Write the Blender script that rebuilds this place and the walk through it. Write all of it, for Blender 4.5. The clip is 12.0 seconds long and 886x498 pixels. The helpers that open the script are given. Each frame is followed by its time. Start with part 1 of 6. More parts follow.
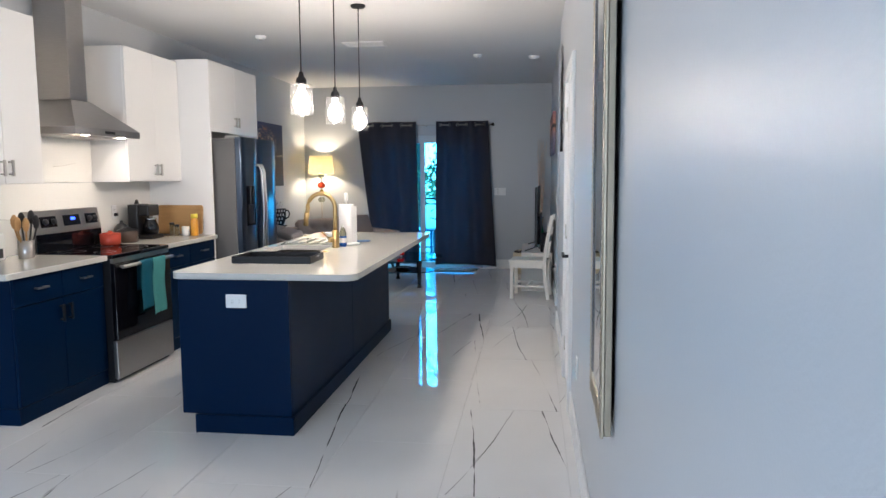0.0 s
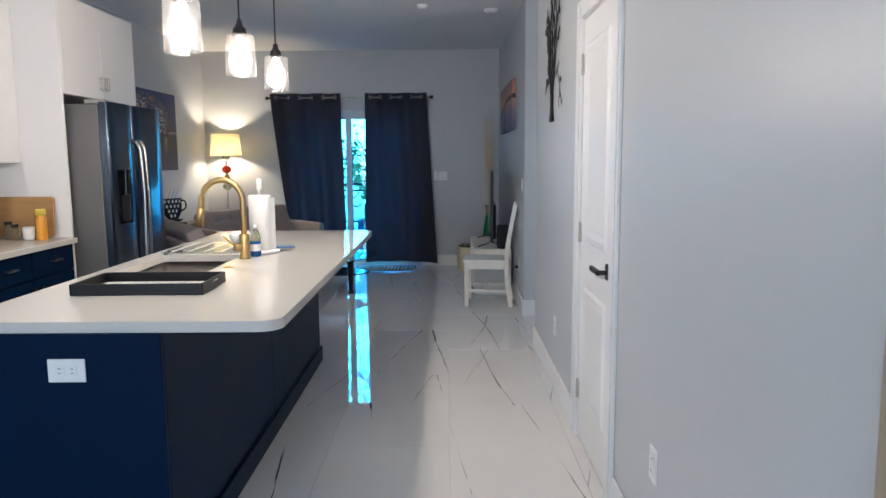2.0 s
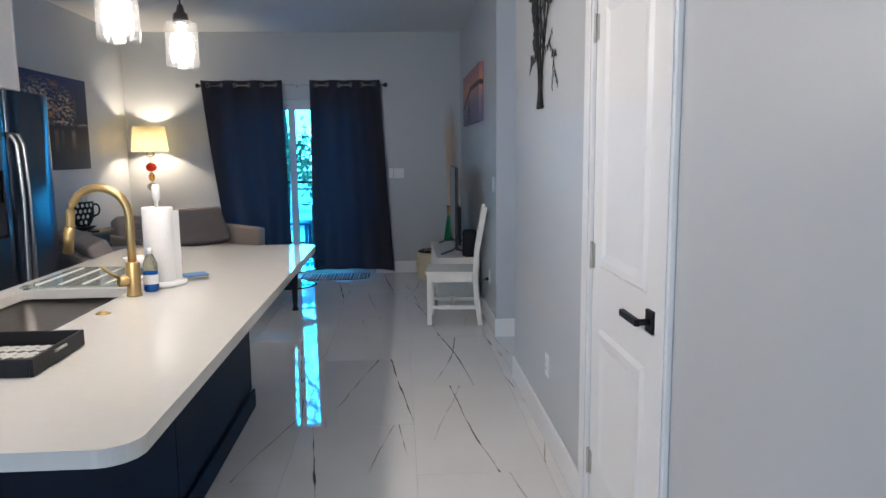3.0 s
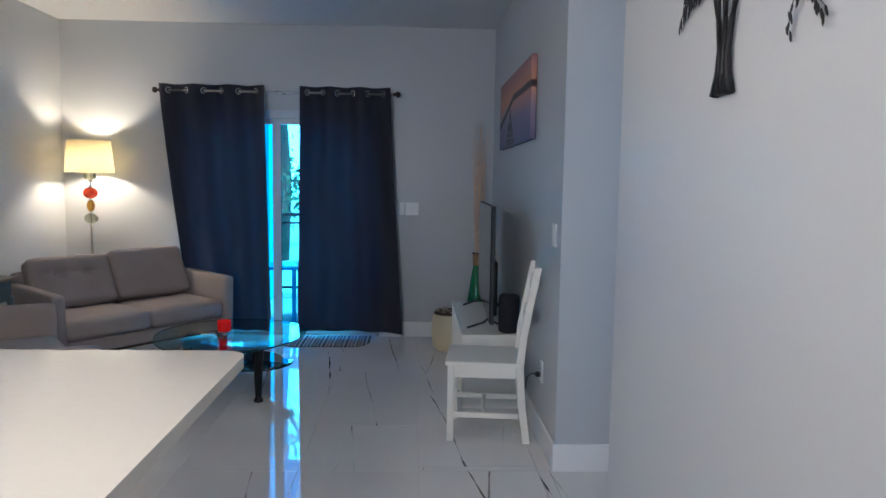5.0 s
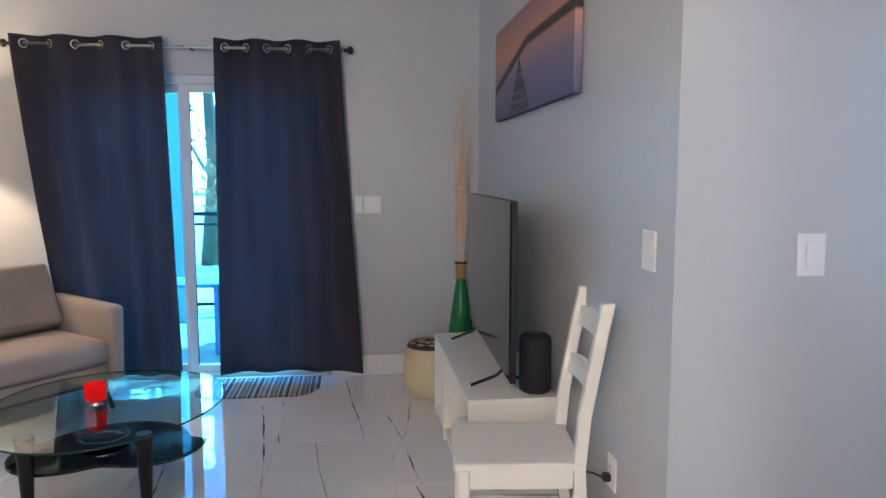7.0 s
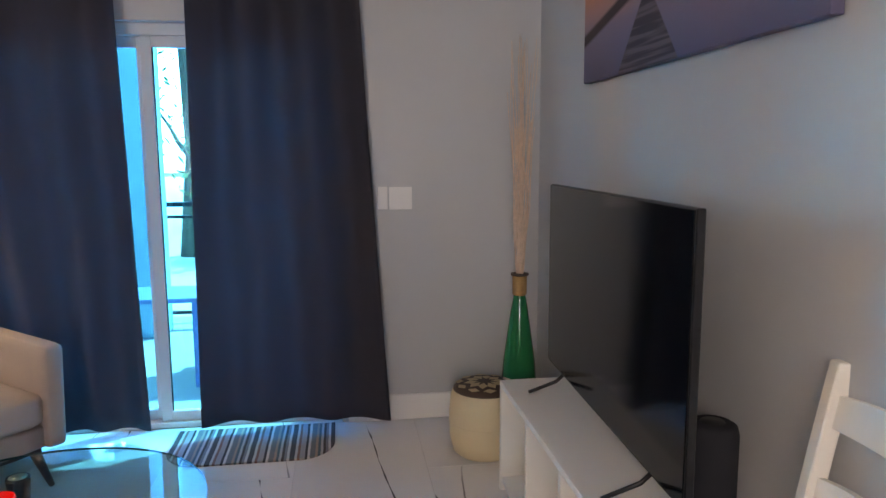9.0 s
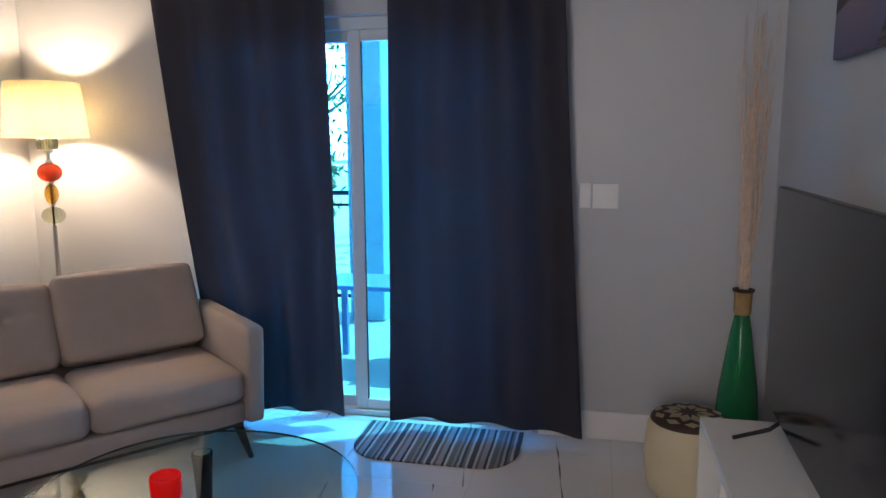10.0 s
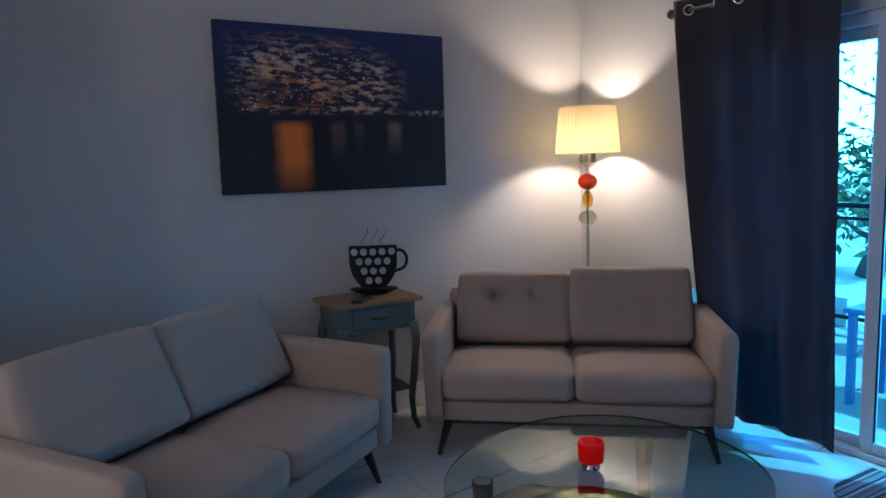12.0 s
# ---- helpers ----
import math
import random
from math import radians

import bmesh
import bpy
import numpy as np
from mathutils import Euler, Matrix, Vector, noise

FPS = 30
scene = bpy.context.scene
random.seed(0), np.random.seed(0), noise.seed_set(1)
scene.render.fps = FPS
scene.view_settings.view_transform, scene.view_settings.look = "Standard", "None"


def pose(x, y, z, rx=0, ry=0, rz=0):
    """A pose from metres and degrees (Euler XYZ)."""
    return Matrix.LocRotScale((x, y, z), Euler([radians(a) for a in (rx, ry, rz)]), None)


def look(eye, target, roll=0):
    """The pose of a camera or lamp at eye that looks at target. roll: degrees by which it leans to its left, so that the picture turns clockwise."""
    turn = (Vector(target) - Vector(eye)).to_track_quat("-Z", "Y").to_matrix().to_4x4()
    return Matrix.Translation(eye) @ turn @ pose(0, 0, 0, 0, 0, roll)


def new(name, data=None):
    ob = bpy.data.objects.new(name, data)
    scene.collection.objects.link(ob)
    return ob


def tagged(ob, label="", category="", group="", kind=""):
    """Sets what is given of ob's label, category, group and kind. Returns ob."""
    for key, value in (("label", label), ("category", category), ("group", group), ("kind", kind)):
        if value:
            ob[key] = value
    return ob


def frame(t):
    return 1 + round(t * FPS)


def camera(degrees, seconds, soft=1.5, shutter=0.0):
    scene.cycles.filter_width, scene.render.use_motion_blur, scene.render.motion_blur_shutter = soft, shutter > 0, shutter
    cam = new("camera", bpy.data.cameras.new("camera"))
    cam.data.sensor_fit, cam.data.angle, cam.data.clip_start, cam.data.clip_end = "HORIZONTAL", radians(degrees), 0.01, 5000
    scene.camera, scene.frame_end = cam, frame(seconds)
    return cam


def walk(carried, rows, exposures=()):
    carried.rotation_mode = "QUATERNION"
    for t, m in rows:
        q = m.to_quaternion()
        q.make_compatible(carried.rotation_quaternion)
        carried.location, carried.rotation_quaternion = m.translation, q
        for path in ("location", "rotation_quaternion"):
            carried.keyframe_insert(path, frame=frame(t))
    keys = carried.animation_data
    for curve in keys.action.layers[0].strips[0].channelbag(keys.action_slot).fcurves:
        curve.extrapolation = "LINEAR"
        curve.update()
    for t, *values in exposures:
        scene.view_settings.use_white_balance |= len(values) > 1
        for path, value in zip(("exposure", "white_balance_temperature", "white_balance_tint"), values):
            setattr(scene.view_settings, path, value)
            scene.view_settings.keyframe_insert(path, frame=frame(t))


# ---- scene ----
cam = camera(64.5, 12.0)
PATH = [
    (0, (-0.061, 0.35, 1.454), (-0.314, 2.323, 1.244), -0.3),
    (0.5, (-0.162, 0.598, 1.444), (-0.436, 2.568, 1.231), 0.8),
    (1, (-0.303, 0.933, 1.427), (-0.479, 2.912, 1.199), -0.8),
    (1.5, (-0.39, 1.41, 1.41), (-0.436, 3.39, 1.131), 0.1),
    (2, (-0.488, 1.876, 1.419), (-0.499, 3.86, 1.164), -0.4),
    (2.5, (-0.531, 2.355, 1.426), (-0.421, 4.329, 1.122), -1.6),
    (3, (-0.534, 2.814, 1.435), (-0.413, 4.791, 1.162), -0.6),
    (3.5, (-0.611, 3.307, 1.457), (-0.479, 5.289, 1.225), -0.9),
    (5.5, (-0.497, 5.206, 1.426), (-0.423, 7.197, 1.252), 1.2),
    (6, (-0.52, 5.641, 1.407), (-0.389, 7.631, 1.251), 0.5),
    (6.5, (-0.547, 6.013, 1.397), (-0.287, 7.988, 1.209), -0.2),
    (7, (-0.641, 6.358, 1.399), (-0.399, 8.332, 1.189), -0.0),
    (9, (-0.839, 7.58, 1.426), (-0.556, 9.541, 1.154), -0.3),
    (9.5, (-0.757, 7.717, 1.427), (-0.746, 9.7, 1.171), -0.1),
    (10, (-0.59, 7.853, 1.446), (-1.005, 9.786, 1.145), -0.3),
    (10.5, (-0.53, 7.975, 1.432), (-1.412, 9.755, 1.201), -0.9),
    (11, (-0.405, 8.028, 1.44), (-1.668, 9.562, 1.213), 0.0),
    (11.5, (-0.221, 8.037, 1.447), (-1.805, 9.236, 1.216), 2.3),
    (12, (-0.054, 7.981, 1.443), (-1.76, 8.995, 1.199), -1.6),
]
EXPOSURES = [(0, 1.27, 6350, 12), (2.5, 1.12, 6300, 12), (3.5, 0.99, 6000, 12), (5.5, 1.22, 6050, 13), (6.0, 1.32, 6200, 14), (6.5, 1.52, 6700, 16), (7.0, 1.95, 7300, 19), (9.0, 1.86, 8000, 23), (9.5, 1.9, 8000, 23), (10.0, 1.45, 7200, 22), (10.5, 0.87, 6500, 21), (11.0, 0.9, 7000, 24), (11.5, 0.76, 6900, 24), (12, 0.86, 6350, 23)]
walk(cam, [(t, look(eye, target, roll)) for t, eye, target, roll in PATH], EXPOSURES)

# ---- world, sun and large lights ----
SUN_EL, SUN_AZ = 62.0, 60.0
world = bpy.data.worlds.new("world")
scene.world = world
world.use_nodes = True
wn = world.node_tree
sky = wn.nodes.new("ShaderNodeTexSky")
sky.sky_type, sky.sun_disc = "NISHITA", False
sky.sun_elevation, sky.sun_rotation = radians(SUN_EL), radians(SUN_AZ)
wn.links.new(sky.outputs[0], wn.nodes["Background"].inputs[0])
wn.nodes["Background"].inputs[1].default_value = 0.15


def light(name, kind, m, power, color, **more):
    data = bpy.data.lights.new(name, kind)
    data.energy, data.color = power, color
    ob = new(name, data)
    ob.matrix_world = m
    return ob, data


sun_dir = Vector((math.sin(radians(SUN_AZ)) * math.cos(radians(SUN_EL)), math.cos(radians(SUN_AZ)) * math.cos(radians(SUN_EL)), math.sin(radians(SUN_EL))))
sun, sd = light("sun", "SUN", look(Vector((0, 30, 30)), Vector((0, 30, 30)) - sun_dir), 5.0, (1.0, 0.95, 0.87))
sd.angle = radians(0.5)
for i, y in enumerate((4.59, 5.34, 6.06)):
    ob, d = light(f"pendant_bulb_light_{i}", "POINT", pose(-1.475, y, 1.91), 8, (1.0, 0.86, 0.72))
    d.shadow_soft_size = 0.065
ob, d = light("floor_lamp_light", "POINT", pose(-3.32, 10.97, 1.60), 13.5, (1.0, 0.82, 0.57))
d.shadow_soft_size = 0.035
for i, y in enumerate((5.035, 5.475)):
    ob, d = light(f"hood_light_{i}", "AREA", pose(-3.24, y, 1.745), 0.9, (1.0, 0.86, 0.70))
    d.shape, d.size = "DISK", 0.05
# fill lamp added before the unseen south window, for bluish daylight from behind
ob, d = light("entry_window_light", "AREA", pose(-2.3, -1.42, 1.45, 90, 0, 0), 40, (0.66, 0.82, 1.0))
d.shape, d.size, d.size_y = "RECTANGLE", 1.7, 1.7
ob, d = light("slider_daylight", "AREA", pose(-1.74, 11.52, 1.02, -90, 0, 0), 15, (0.06, 0.55, 1.0))
d.shape, d.size, d.size_y = "RECTANGLE", 1.7, 1.95
# unseen fill lamp added to turn the hall wall blue; no window is built there
ob, d = light("hall_window_light", "AREA", pose(1.55, 7.15, 1.5, 90, 0, 0), 2.4, (0.34, 0.64, 1.0))
d.shape, d.size, d.size_y = "RECTANGLE", 0.9, 1.2

# ---- materials ----


def mat(name, color, rough=0.5, metal=0.0, var=0.06, scale=8.0, bump=0.0, bscale=60.0, spec=0.5, coat=0.0, stretch=(1, 1, 1), trans=0.0, ior=1.45, emit=None, estr=0.0, rvar=0.1):
    m = bpy.data.materials.new(name)
    m.use_nodes = True
    nt = m.node_tree
    b = nt.nodes["Principled BSDF"]
    b.inputs["Metallic"].default_value = metal
    b.inputs["Specular IOR Level"].default_value = spec
    b.inputs["Coat Weight"].default_value = coat
    b.inputs["Transmission Weight"].default_value = trans
    b.inputs["IOR"].default_value = ior
    tc = nt.nodes.new("ShaderNodeTexCoord")
    mp = nt.nodes.new("ShaderNodeMapping")
    mp.inputs["Scale"].default_value = stretch
    nt.links.new(tc.outputs["Object"], mp.inputs[0])
    n1 = nt.nodes.new("ShaderNodeTexNoise")
    n1.inputs["Scale"].default_value, n1.inputs["Detail"].default_value = scale, 4
    nt.links.new(mp.outputs[0], n1.inputs["Vector"])
    ramp = nt.nodes.new("ShaderNodeMix")
    ramp.data_type = "RGBA"
    ramp.inputs[6].default_value = (*[max(0, c * (1 - var)) for c in color], 1)
    ramp.inputs[7].default_value = (*[min(1, c * (1 + var)) for c in color], 1)
    nt.links.new(n1.outputs[0], ramp.inputs[0])
    nt.links.new(ramp.outputs[2], b.inputs["Base Color"])
    mr = nt.nodes.new("ShaderNodeMapRange")
    mr.inputs[3].default_value, mr.inputs[4].default_value = max(0.0, rough * (1 - rvar)), min(1, rough * (1 + rvar))
    nt.links.new(n1.outputs[0], mr.inputs[0])
    nt.links.new(mr.outputs[0], b.inputs["Roughness"])
    if bump:
        n2 = nt.nodes.new("ShaderNodeTexNoise")
        n2.inputs["Scale"].default_value, n2.inputs["Detail"].default_value = bscale, 3
        nt.links.new(mp.outputs[0], n2.inputs["Vector"])
        bp = nt.nodes.new("ShaderNodeBump")
        bp.inputs["Strength"].default_value, bp.inputs["Distance"].default_value = bump, 0.004
        nt.links.new(n2.outputs[0], bp.inputs["Height"])
        nt.links.new(bp.outputs[0], b.inputs["Normal"])
    if emit:
        b.inputs["Emission Color"].default_value = (*emit, 1)
        b.inputs["Emission Strength"].default_value = estr
    return m


def clear_glass(name, tint, gloss=0.08, rough=0.0, milk=0.0):
    m = bpy.data.materials.new(name)
    m.use_nodes = True
    nt = m.node_tree
    nt.nodes.remove(nt.nodes["Principled BSDF"])
    t, g, mx = nt.nodes.new("ShaderNodeBsdfTransparent"), nt.nodes.new("ShaderNodeBsdfGlossy"), nt.nodes.new("ShaderNodeMixShader")
    t.inputs[0].default_value = (*tint, 1)
    g.inputs["Roughness"].default_value = rough
    fr = nt.nodes.new("ShaderNodeLayerWeight")
    fr.inputs[0].default_value = 0.5
    pw = nt.nodes.new("ShaderNodeMath")
    pw.operation = "POWER"
    pw.inputs[1].default_value = 4.0
    nt.links.new(fr.outputs["Facing"], pw.inputs[0])
    ad = nt.nodes.new("ShaderNodeMath")
    ad.operation = "MULTIPLY_ADD"
    ad.inputs[1].default_value, ad.inputs[2].default_value = 0.75, gloss
    nt.links.new(pw.outputs[0], ad.inputs[0])
    nt.links.new(ad.outputs[0], mx.inputs[0])
    nt.links.new(t.outputs[0], mx.inputs[1])
    nt.links.new(g.outputs[0], mx.inputs[2])
    last = mx.outputs[0]
    if milk:
        tr, m2 = nt.nodes.new("ShaderNodeBsdfTranslucent"), nt.nodes.new("ShaderNodeMixShader")
        tr.inputs[0].default_value = (0.9, 0.9, 0.9, 1)
        m2.inputs[0].default_value = milk
        nt.links.new(last, m2.inputs[1])
        nt.links.new(tr.outputs[0], m2.inputs[2])
        last = m2.outputs[0]
    nt.links.new(last, nt.nodes["Material Output"].inputs[0])
    return m


def emitter(name, color, strength):
    m = bpy.data.materials.new(name)
    m.use_nodes = True
    b = m.node_tree.nodes["Principled BSDF"]
    b.inputs["Base Color"].default_value = (*color, 1)
    b.inputs["Emission Color"].default_value = (*color, 1)
    b.inputs["Emission Strength"].default_value = strength
    return m


def tile_material():
    m = bpy.data.materials.new("marble_porcelain")
    m.use_nodes = True
    nt = m.node_tree
    L = nt.links.new
    b = nt.nodes["Principled BSDF"]
    tc, oi = nt.nodes.new("ShaderNodeTexCoord"), nt.nodes.new("ShaderNodeObjectInfo")
    off = nt.nodes.new("ShaderNodeVectorMath")
    off.operation = "SCALE"
    off.inputs[0].default_value = (37.0, 61.0, 13.0)
    L(oi.outputs["Random"], off.inputs["Scale"])
    add = nt.nodes.new("ShaderNodeVectorMath")
    L(tc.outputs["Object"], add.inputs[0])
    L(off.outputs[0], add.inputs[1])

    def op(kind, a, c, clamp=False):
        n = nt.nodes.new("ShaderNodeMath")
        n.operation, n.use_clamp = kind, clamp
        for i, v in enumerate((a, c)):
            if isinstance(v, (int, float)):
                n.inputs[i].default_value = v
            else:
                L(v, n.inputs[i])
        return n.outputs[0]

    def noise_at(scale, stretch, detail=2):
        mp, n = nt.nodes.new("ShaderNodeMapping"), nt.nodes.new("ShaderNodeTexNoise")
        mp.inputs["Scale"].default_value = stretch
        n.inputs["Scale"].default_value, n.inputs["Detail"].default_value = scale, detail
        L(add.outputs[0], mp.inputs[0])
        L(mp.outputs[0], n.inputs["Vector"])
        return n.outputs[0]

    sep = nt.nodes.new("ShaderNodeSeparateXYZ")
    L(add.outputs[0], sep.inputs[0])

    def veins(spacing, slope, width, cut, dark, wob):
        """Thin wavy lines that run along the tile, broken up and of uneven width."""
        u = op("ADD", op("MULTIPLY", sep.outputs[0], spacing), op("MULTIPLY", sep.outputs[1], slope))
        u = op("ADD", u, op("MULTIPLY", noise_at(1.0, (1.1, 0.7, 1), 1), wob))
        u = op("ADD", u, op("MULTIPLY", noise_at(9.0, (1, 0.5, 1), 3), 0.035))
        d = op("ABSOLUTE", op("SUBTRACT", op("FRACT", u, 0.0), 0.5), 0.0)
        w = op("MULTIPLY", op("SUBTRACT", noise_at(4.0, (1, 1.5, 1)), 0.28), width * 4)
        line = op("DIVIDE", op("SUBTRACT", w, d), width * 0.6, True)
        gate = op("MULTIPLY", op("SUBTRACT", noise_at(1.0, (2.0, 0.42, 1)), cut), 14.0, True)
        return op("MULTIPLY", op("MULTIPLY", line, gate), dark)

    l1 = veins(2.2, 0.26, 0.0095, 0.445, 0.95, 0.22)
    l2 = veins(1.5, -0.30, 0.0065, 0.49, 0.7, 0.30)
    mx = nt.nodes.new("ShaderNodeMath")
    mx.operation = "MAXIMUM"
    L(l1, mx.inputs[0])
    L(l2, mx.inputs[1])
    cl = nt.nodes.new("ShaderNodeTexNoise")
    cl.inputs["Scale"].default_value, cl.inputs["Detail"].default_value = 1.6, 5
    L(add.outputs[0], cl.inputs["Vector"])
    c1 = nt.nodes.new("ShaderNodeMix")
    c1.data_type = "RGBA"
    c1.inputs[6].default_value, c1.inputs[7].default_value = (0.66, 0.65, 0.64, 1), (0.78, 0.77, 0.755, 1)
    L(cl.outputs[0], c1.inputs[0])
    c2 = nt.nodes.new("ShaderNodeMix")
    c2.data_type = "RGBA"
    c2.inputs[7].default_value = (0.055, 0.048, 0.045, 1)
    L(mx.outputs[0], c2.inputs[0])
    L(c1.outputs[2], c2.inputs[6])
    L(c2.outputs[2], b.inputs["Base Color"])
    b.inputs["Roughness"].default_value = 0.022
    b.inputs["Specular IOR Level"].default_value = 0.62
    n3 = nt.nodes.new("ShaderNodeTexNoise")
    n3.inputs["Scale"].default_value = 5.0
    bp = nt.nodes.new("ShaderNodeBump")
    bp.inputs["Strength"].default_value, bp.inputs["Distance"].default_value = 0.022, 0.01
    L(tc.outputs["Object"], n3.inputs["Vector"])
    L(n3.outputs[0], bp.inputs["Height"])
    L(bp.outputs[0], b.inputs["Normal"])
    return m


def shade_material():
    m = bpy.data.materials.new("lampshade_fabric")
    m.use_nodes = True
    nt = m.node_tree
    nt.nodes.remove(nt.nodes["Principled BSDF"])
    d, t, mx = nt.nodes.new("ShaderNodeBsdfDiffuse"), nt.nodes.new("ShaderNodeBsdfTranslucent"), nt.nodes.new("ShaderNodeMixShader")
    d.inputs[0].default_value, t.inputs[0].default_value = (0.75, 0.68, 0.5, 1), (0.62, 0.52, 0.30, 1)
    mx.inputs[0].default_value = 0.25
    nt.links.new(d.outputs[0], mx.inputs[1])
    nt.links.new(t.outputs[0], mx.inputs[2])
    nt.links.new(mx.outputs[0], nt.nodes["Material Output"].inputs[0])
    return m


def painting_material(kind):
    """Night harbour over water, or a pier at sunset; laid over the canvas by its object coordinates, x across and z up."""
    m = bpy.data.materials.new("canvas_" + kind)
    m.use_nodes = True
    nt = m.node_tree
    L = nt.links.new
    b = nt.nodes["Principled BSDF"]
    b.inputs["Roughness"].default_value = 0.55
    tc, sp = nt.nodes.new("ShaderNodeTexCoord"), nt.nodes.new("ShaderNodeSeparateXYZ")
    L(tc.outputs["Object"], sp.inputs[0])

    def math_(op, a, c):
        n = nt.nodes.new("ShaderNodeMath")
        n.operation = op
        n.use_clamp = op in ("MULTIPLY",)
        for i, v in enumerate((a, c)):
            if isinstance(v, (int, float)):
                n.inputs[i].default_value = v
            else:
                L(v, n.inputs[i])
        return n.outputs[0]

    def span(v, a, c, lo=0.0, hi=1.0):
        n = nt.nodes.new("ShaderNodeMapRange")
        for i, k in enumerate((a, c, lo, hi)):
            n.inputs[i + 1].default_value = k
        L(v, n.inputs[0])
        return n.outputs[0]

    def mix(f, a, c):
        n = nt.nodes.new("ShaderNodeMix")
        n.data_type = "RGBA"
        for i, v in ((0, f), (6, a), (7, c)):
            if isinstance(v, tuple):
                n.inputs[i].default_value = (*v, 1)
            elif isinstance(v, float):
                n.inputs[i].default_value = v
            else:
                L(v, n.inputs[i])
        return n.outputs[2]

    def noise_(scale, stretch=(1, 1, 1), detail=4):
        mp, n = nt.nodes.new("ShaderNodeMapping"), nt.nodes.new("ShaderNodeTexNoise")
        mp.inputs["Scale"].default_value = stretch
        n.inputs["Scale"].default_value, n.inputs["Detail"].default_value = scale, detail
        L(tc.outputs["Object"], mp.inputs[0])
        L(mp.outputs[0], n.inputs["Vector"])
        return n.outputs[0]

    X, Z = sp.outputs[0], sp.outputs[2]
    if kind == "night":
        n = noise_(3.0)
        col = mix(span(Z, -0.1, 0.45), (0.004, 0.006, 0.012), (0.006, 0.026, 0.13))
        hill = math_("MULTIPLY", span(math_("ADD", Z, math_("MULTIPLY", X, 0.24)), 0.40, 0.26), span(Z, -0.03, 0.0))
        hill = math_("MULTIPLY", hill, math_("MULTIPLY", span(X, -0.62, -0.45), span(X, 0.42, 0.22)))
        clumps = span(math_("ADD", noise_(3.3, (0.8, 1, 1.6), 2), math_("MULTIPLY", math_("ABSOLUTE", math_("ADD", X, 0.12), 0.0), -0.22)), 0.36, 0.52)
        town = math_("MULTIPLY", math_("MULTIPLY", span(noise_(24, (0.6, 1, 1.9)), 0.46, 0.60), clumps), hill)
        warm = mix(span(noise_(4), 0.38, 0.6), (0.75, 0.28, 0.07), (0.50, 0.43, 0.38))
        col = mix(town, col, warm)
        spark = math_("MULTIPLY", span(noise_(45, (1, 1, 1.8), 2), 0.62, 0.70), hill)
        col = mix(spark, col, (0.75, 0.6, 0.4))
        for cx, w, c, z0 in ((-0.27, 0.105, (0.70, 0.20, 0.03), -0.42), (-0.02, 0.05, (0.12, 0.07, 0.06), -0.25), (0.10, 0.035, (0.10, 0.06, 0.05), -0.2), (0.32, 0.05, (0.22, 0.15, 0.14), -0.22)):
            d = math_("ABSOLUTE", math_("ADD", math_("ADD", X, -cx), math_("MULTIPLY", math_("ADD", noise_(7, (0.3, 1, 2.5)), -0.5), 0.08)), 0.0)
            f = math_("MULTIPLY", span(d, w * 1.1, w * 0.4), math_("MULTIPLY", span(Z, z0 - 0.03, z0 + 0.16), span(Z, -0.05, -0.09)))
            col = mix(f, col, c)
        far = math_("MULTIPLY", math_("MULTIPLY", span(X, 0.40, 0.46), span(math_("ABSOLUTE", math_("ADD", Z, 0.01), 0.0), 0.02, 0.008)), span(noise_(50, (1, 1, 1), 2), 0.45, 0.6))
        col = mix(far, col, (0.35, 0.34, 0.33))
    else:
        col = mix(span(Z, -0.26, 0.0), (0.09, 0.085, 0.17), (0.26, 0.20, 0.28))
        col = mix(span(Z, -0.06, 0.08), col, (0.55, 0.25, 0.16))
        col = mix(span(Z, 0.10, 0.26), col, (0.30, 0.14, 0.17))
        bridge = math_("ADD", math_("ADD", Z, math_("MULTIPLY", X, -0.22)), -0.08)
        col = mix(span(math_("ABSOLUTE", bridge, 0.0), 0.030, 0.015), col, (0.03, 0.015, 0.02))
        pier = math_("ABSOLUTE", math_("ADD", X, 0.15), 0.0)
        inside = math_("SUBTRACT", math_("MULTIPLY", math_("SUBTRACT", 0.03, Z), 0.85), pier)
        slat = span(noise_(60, (0.05, 1, 1), 1), 0.4, 0.6)
        col = mix(span(inside, 0.0, 0.01), col, mix(slat, (0.035, 0.02, 0.03), (0.13, 0.09, 0.11)))
    L(col, b.inputs["Base Color"])
    return m


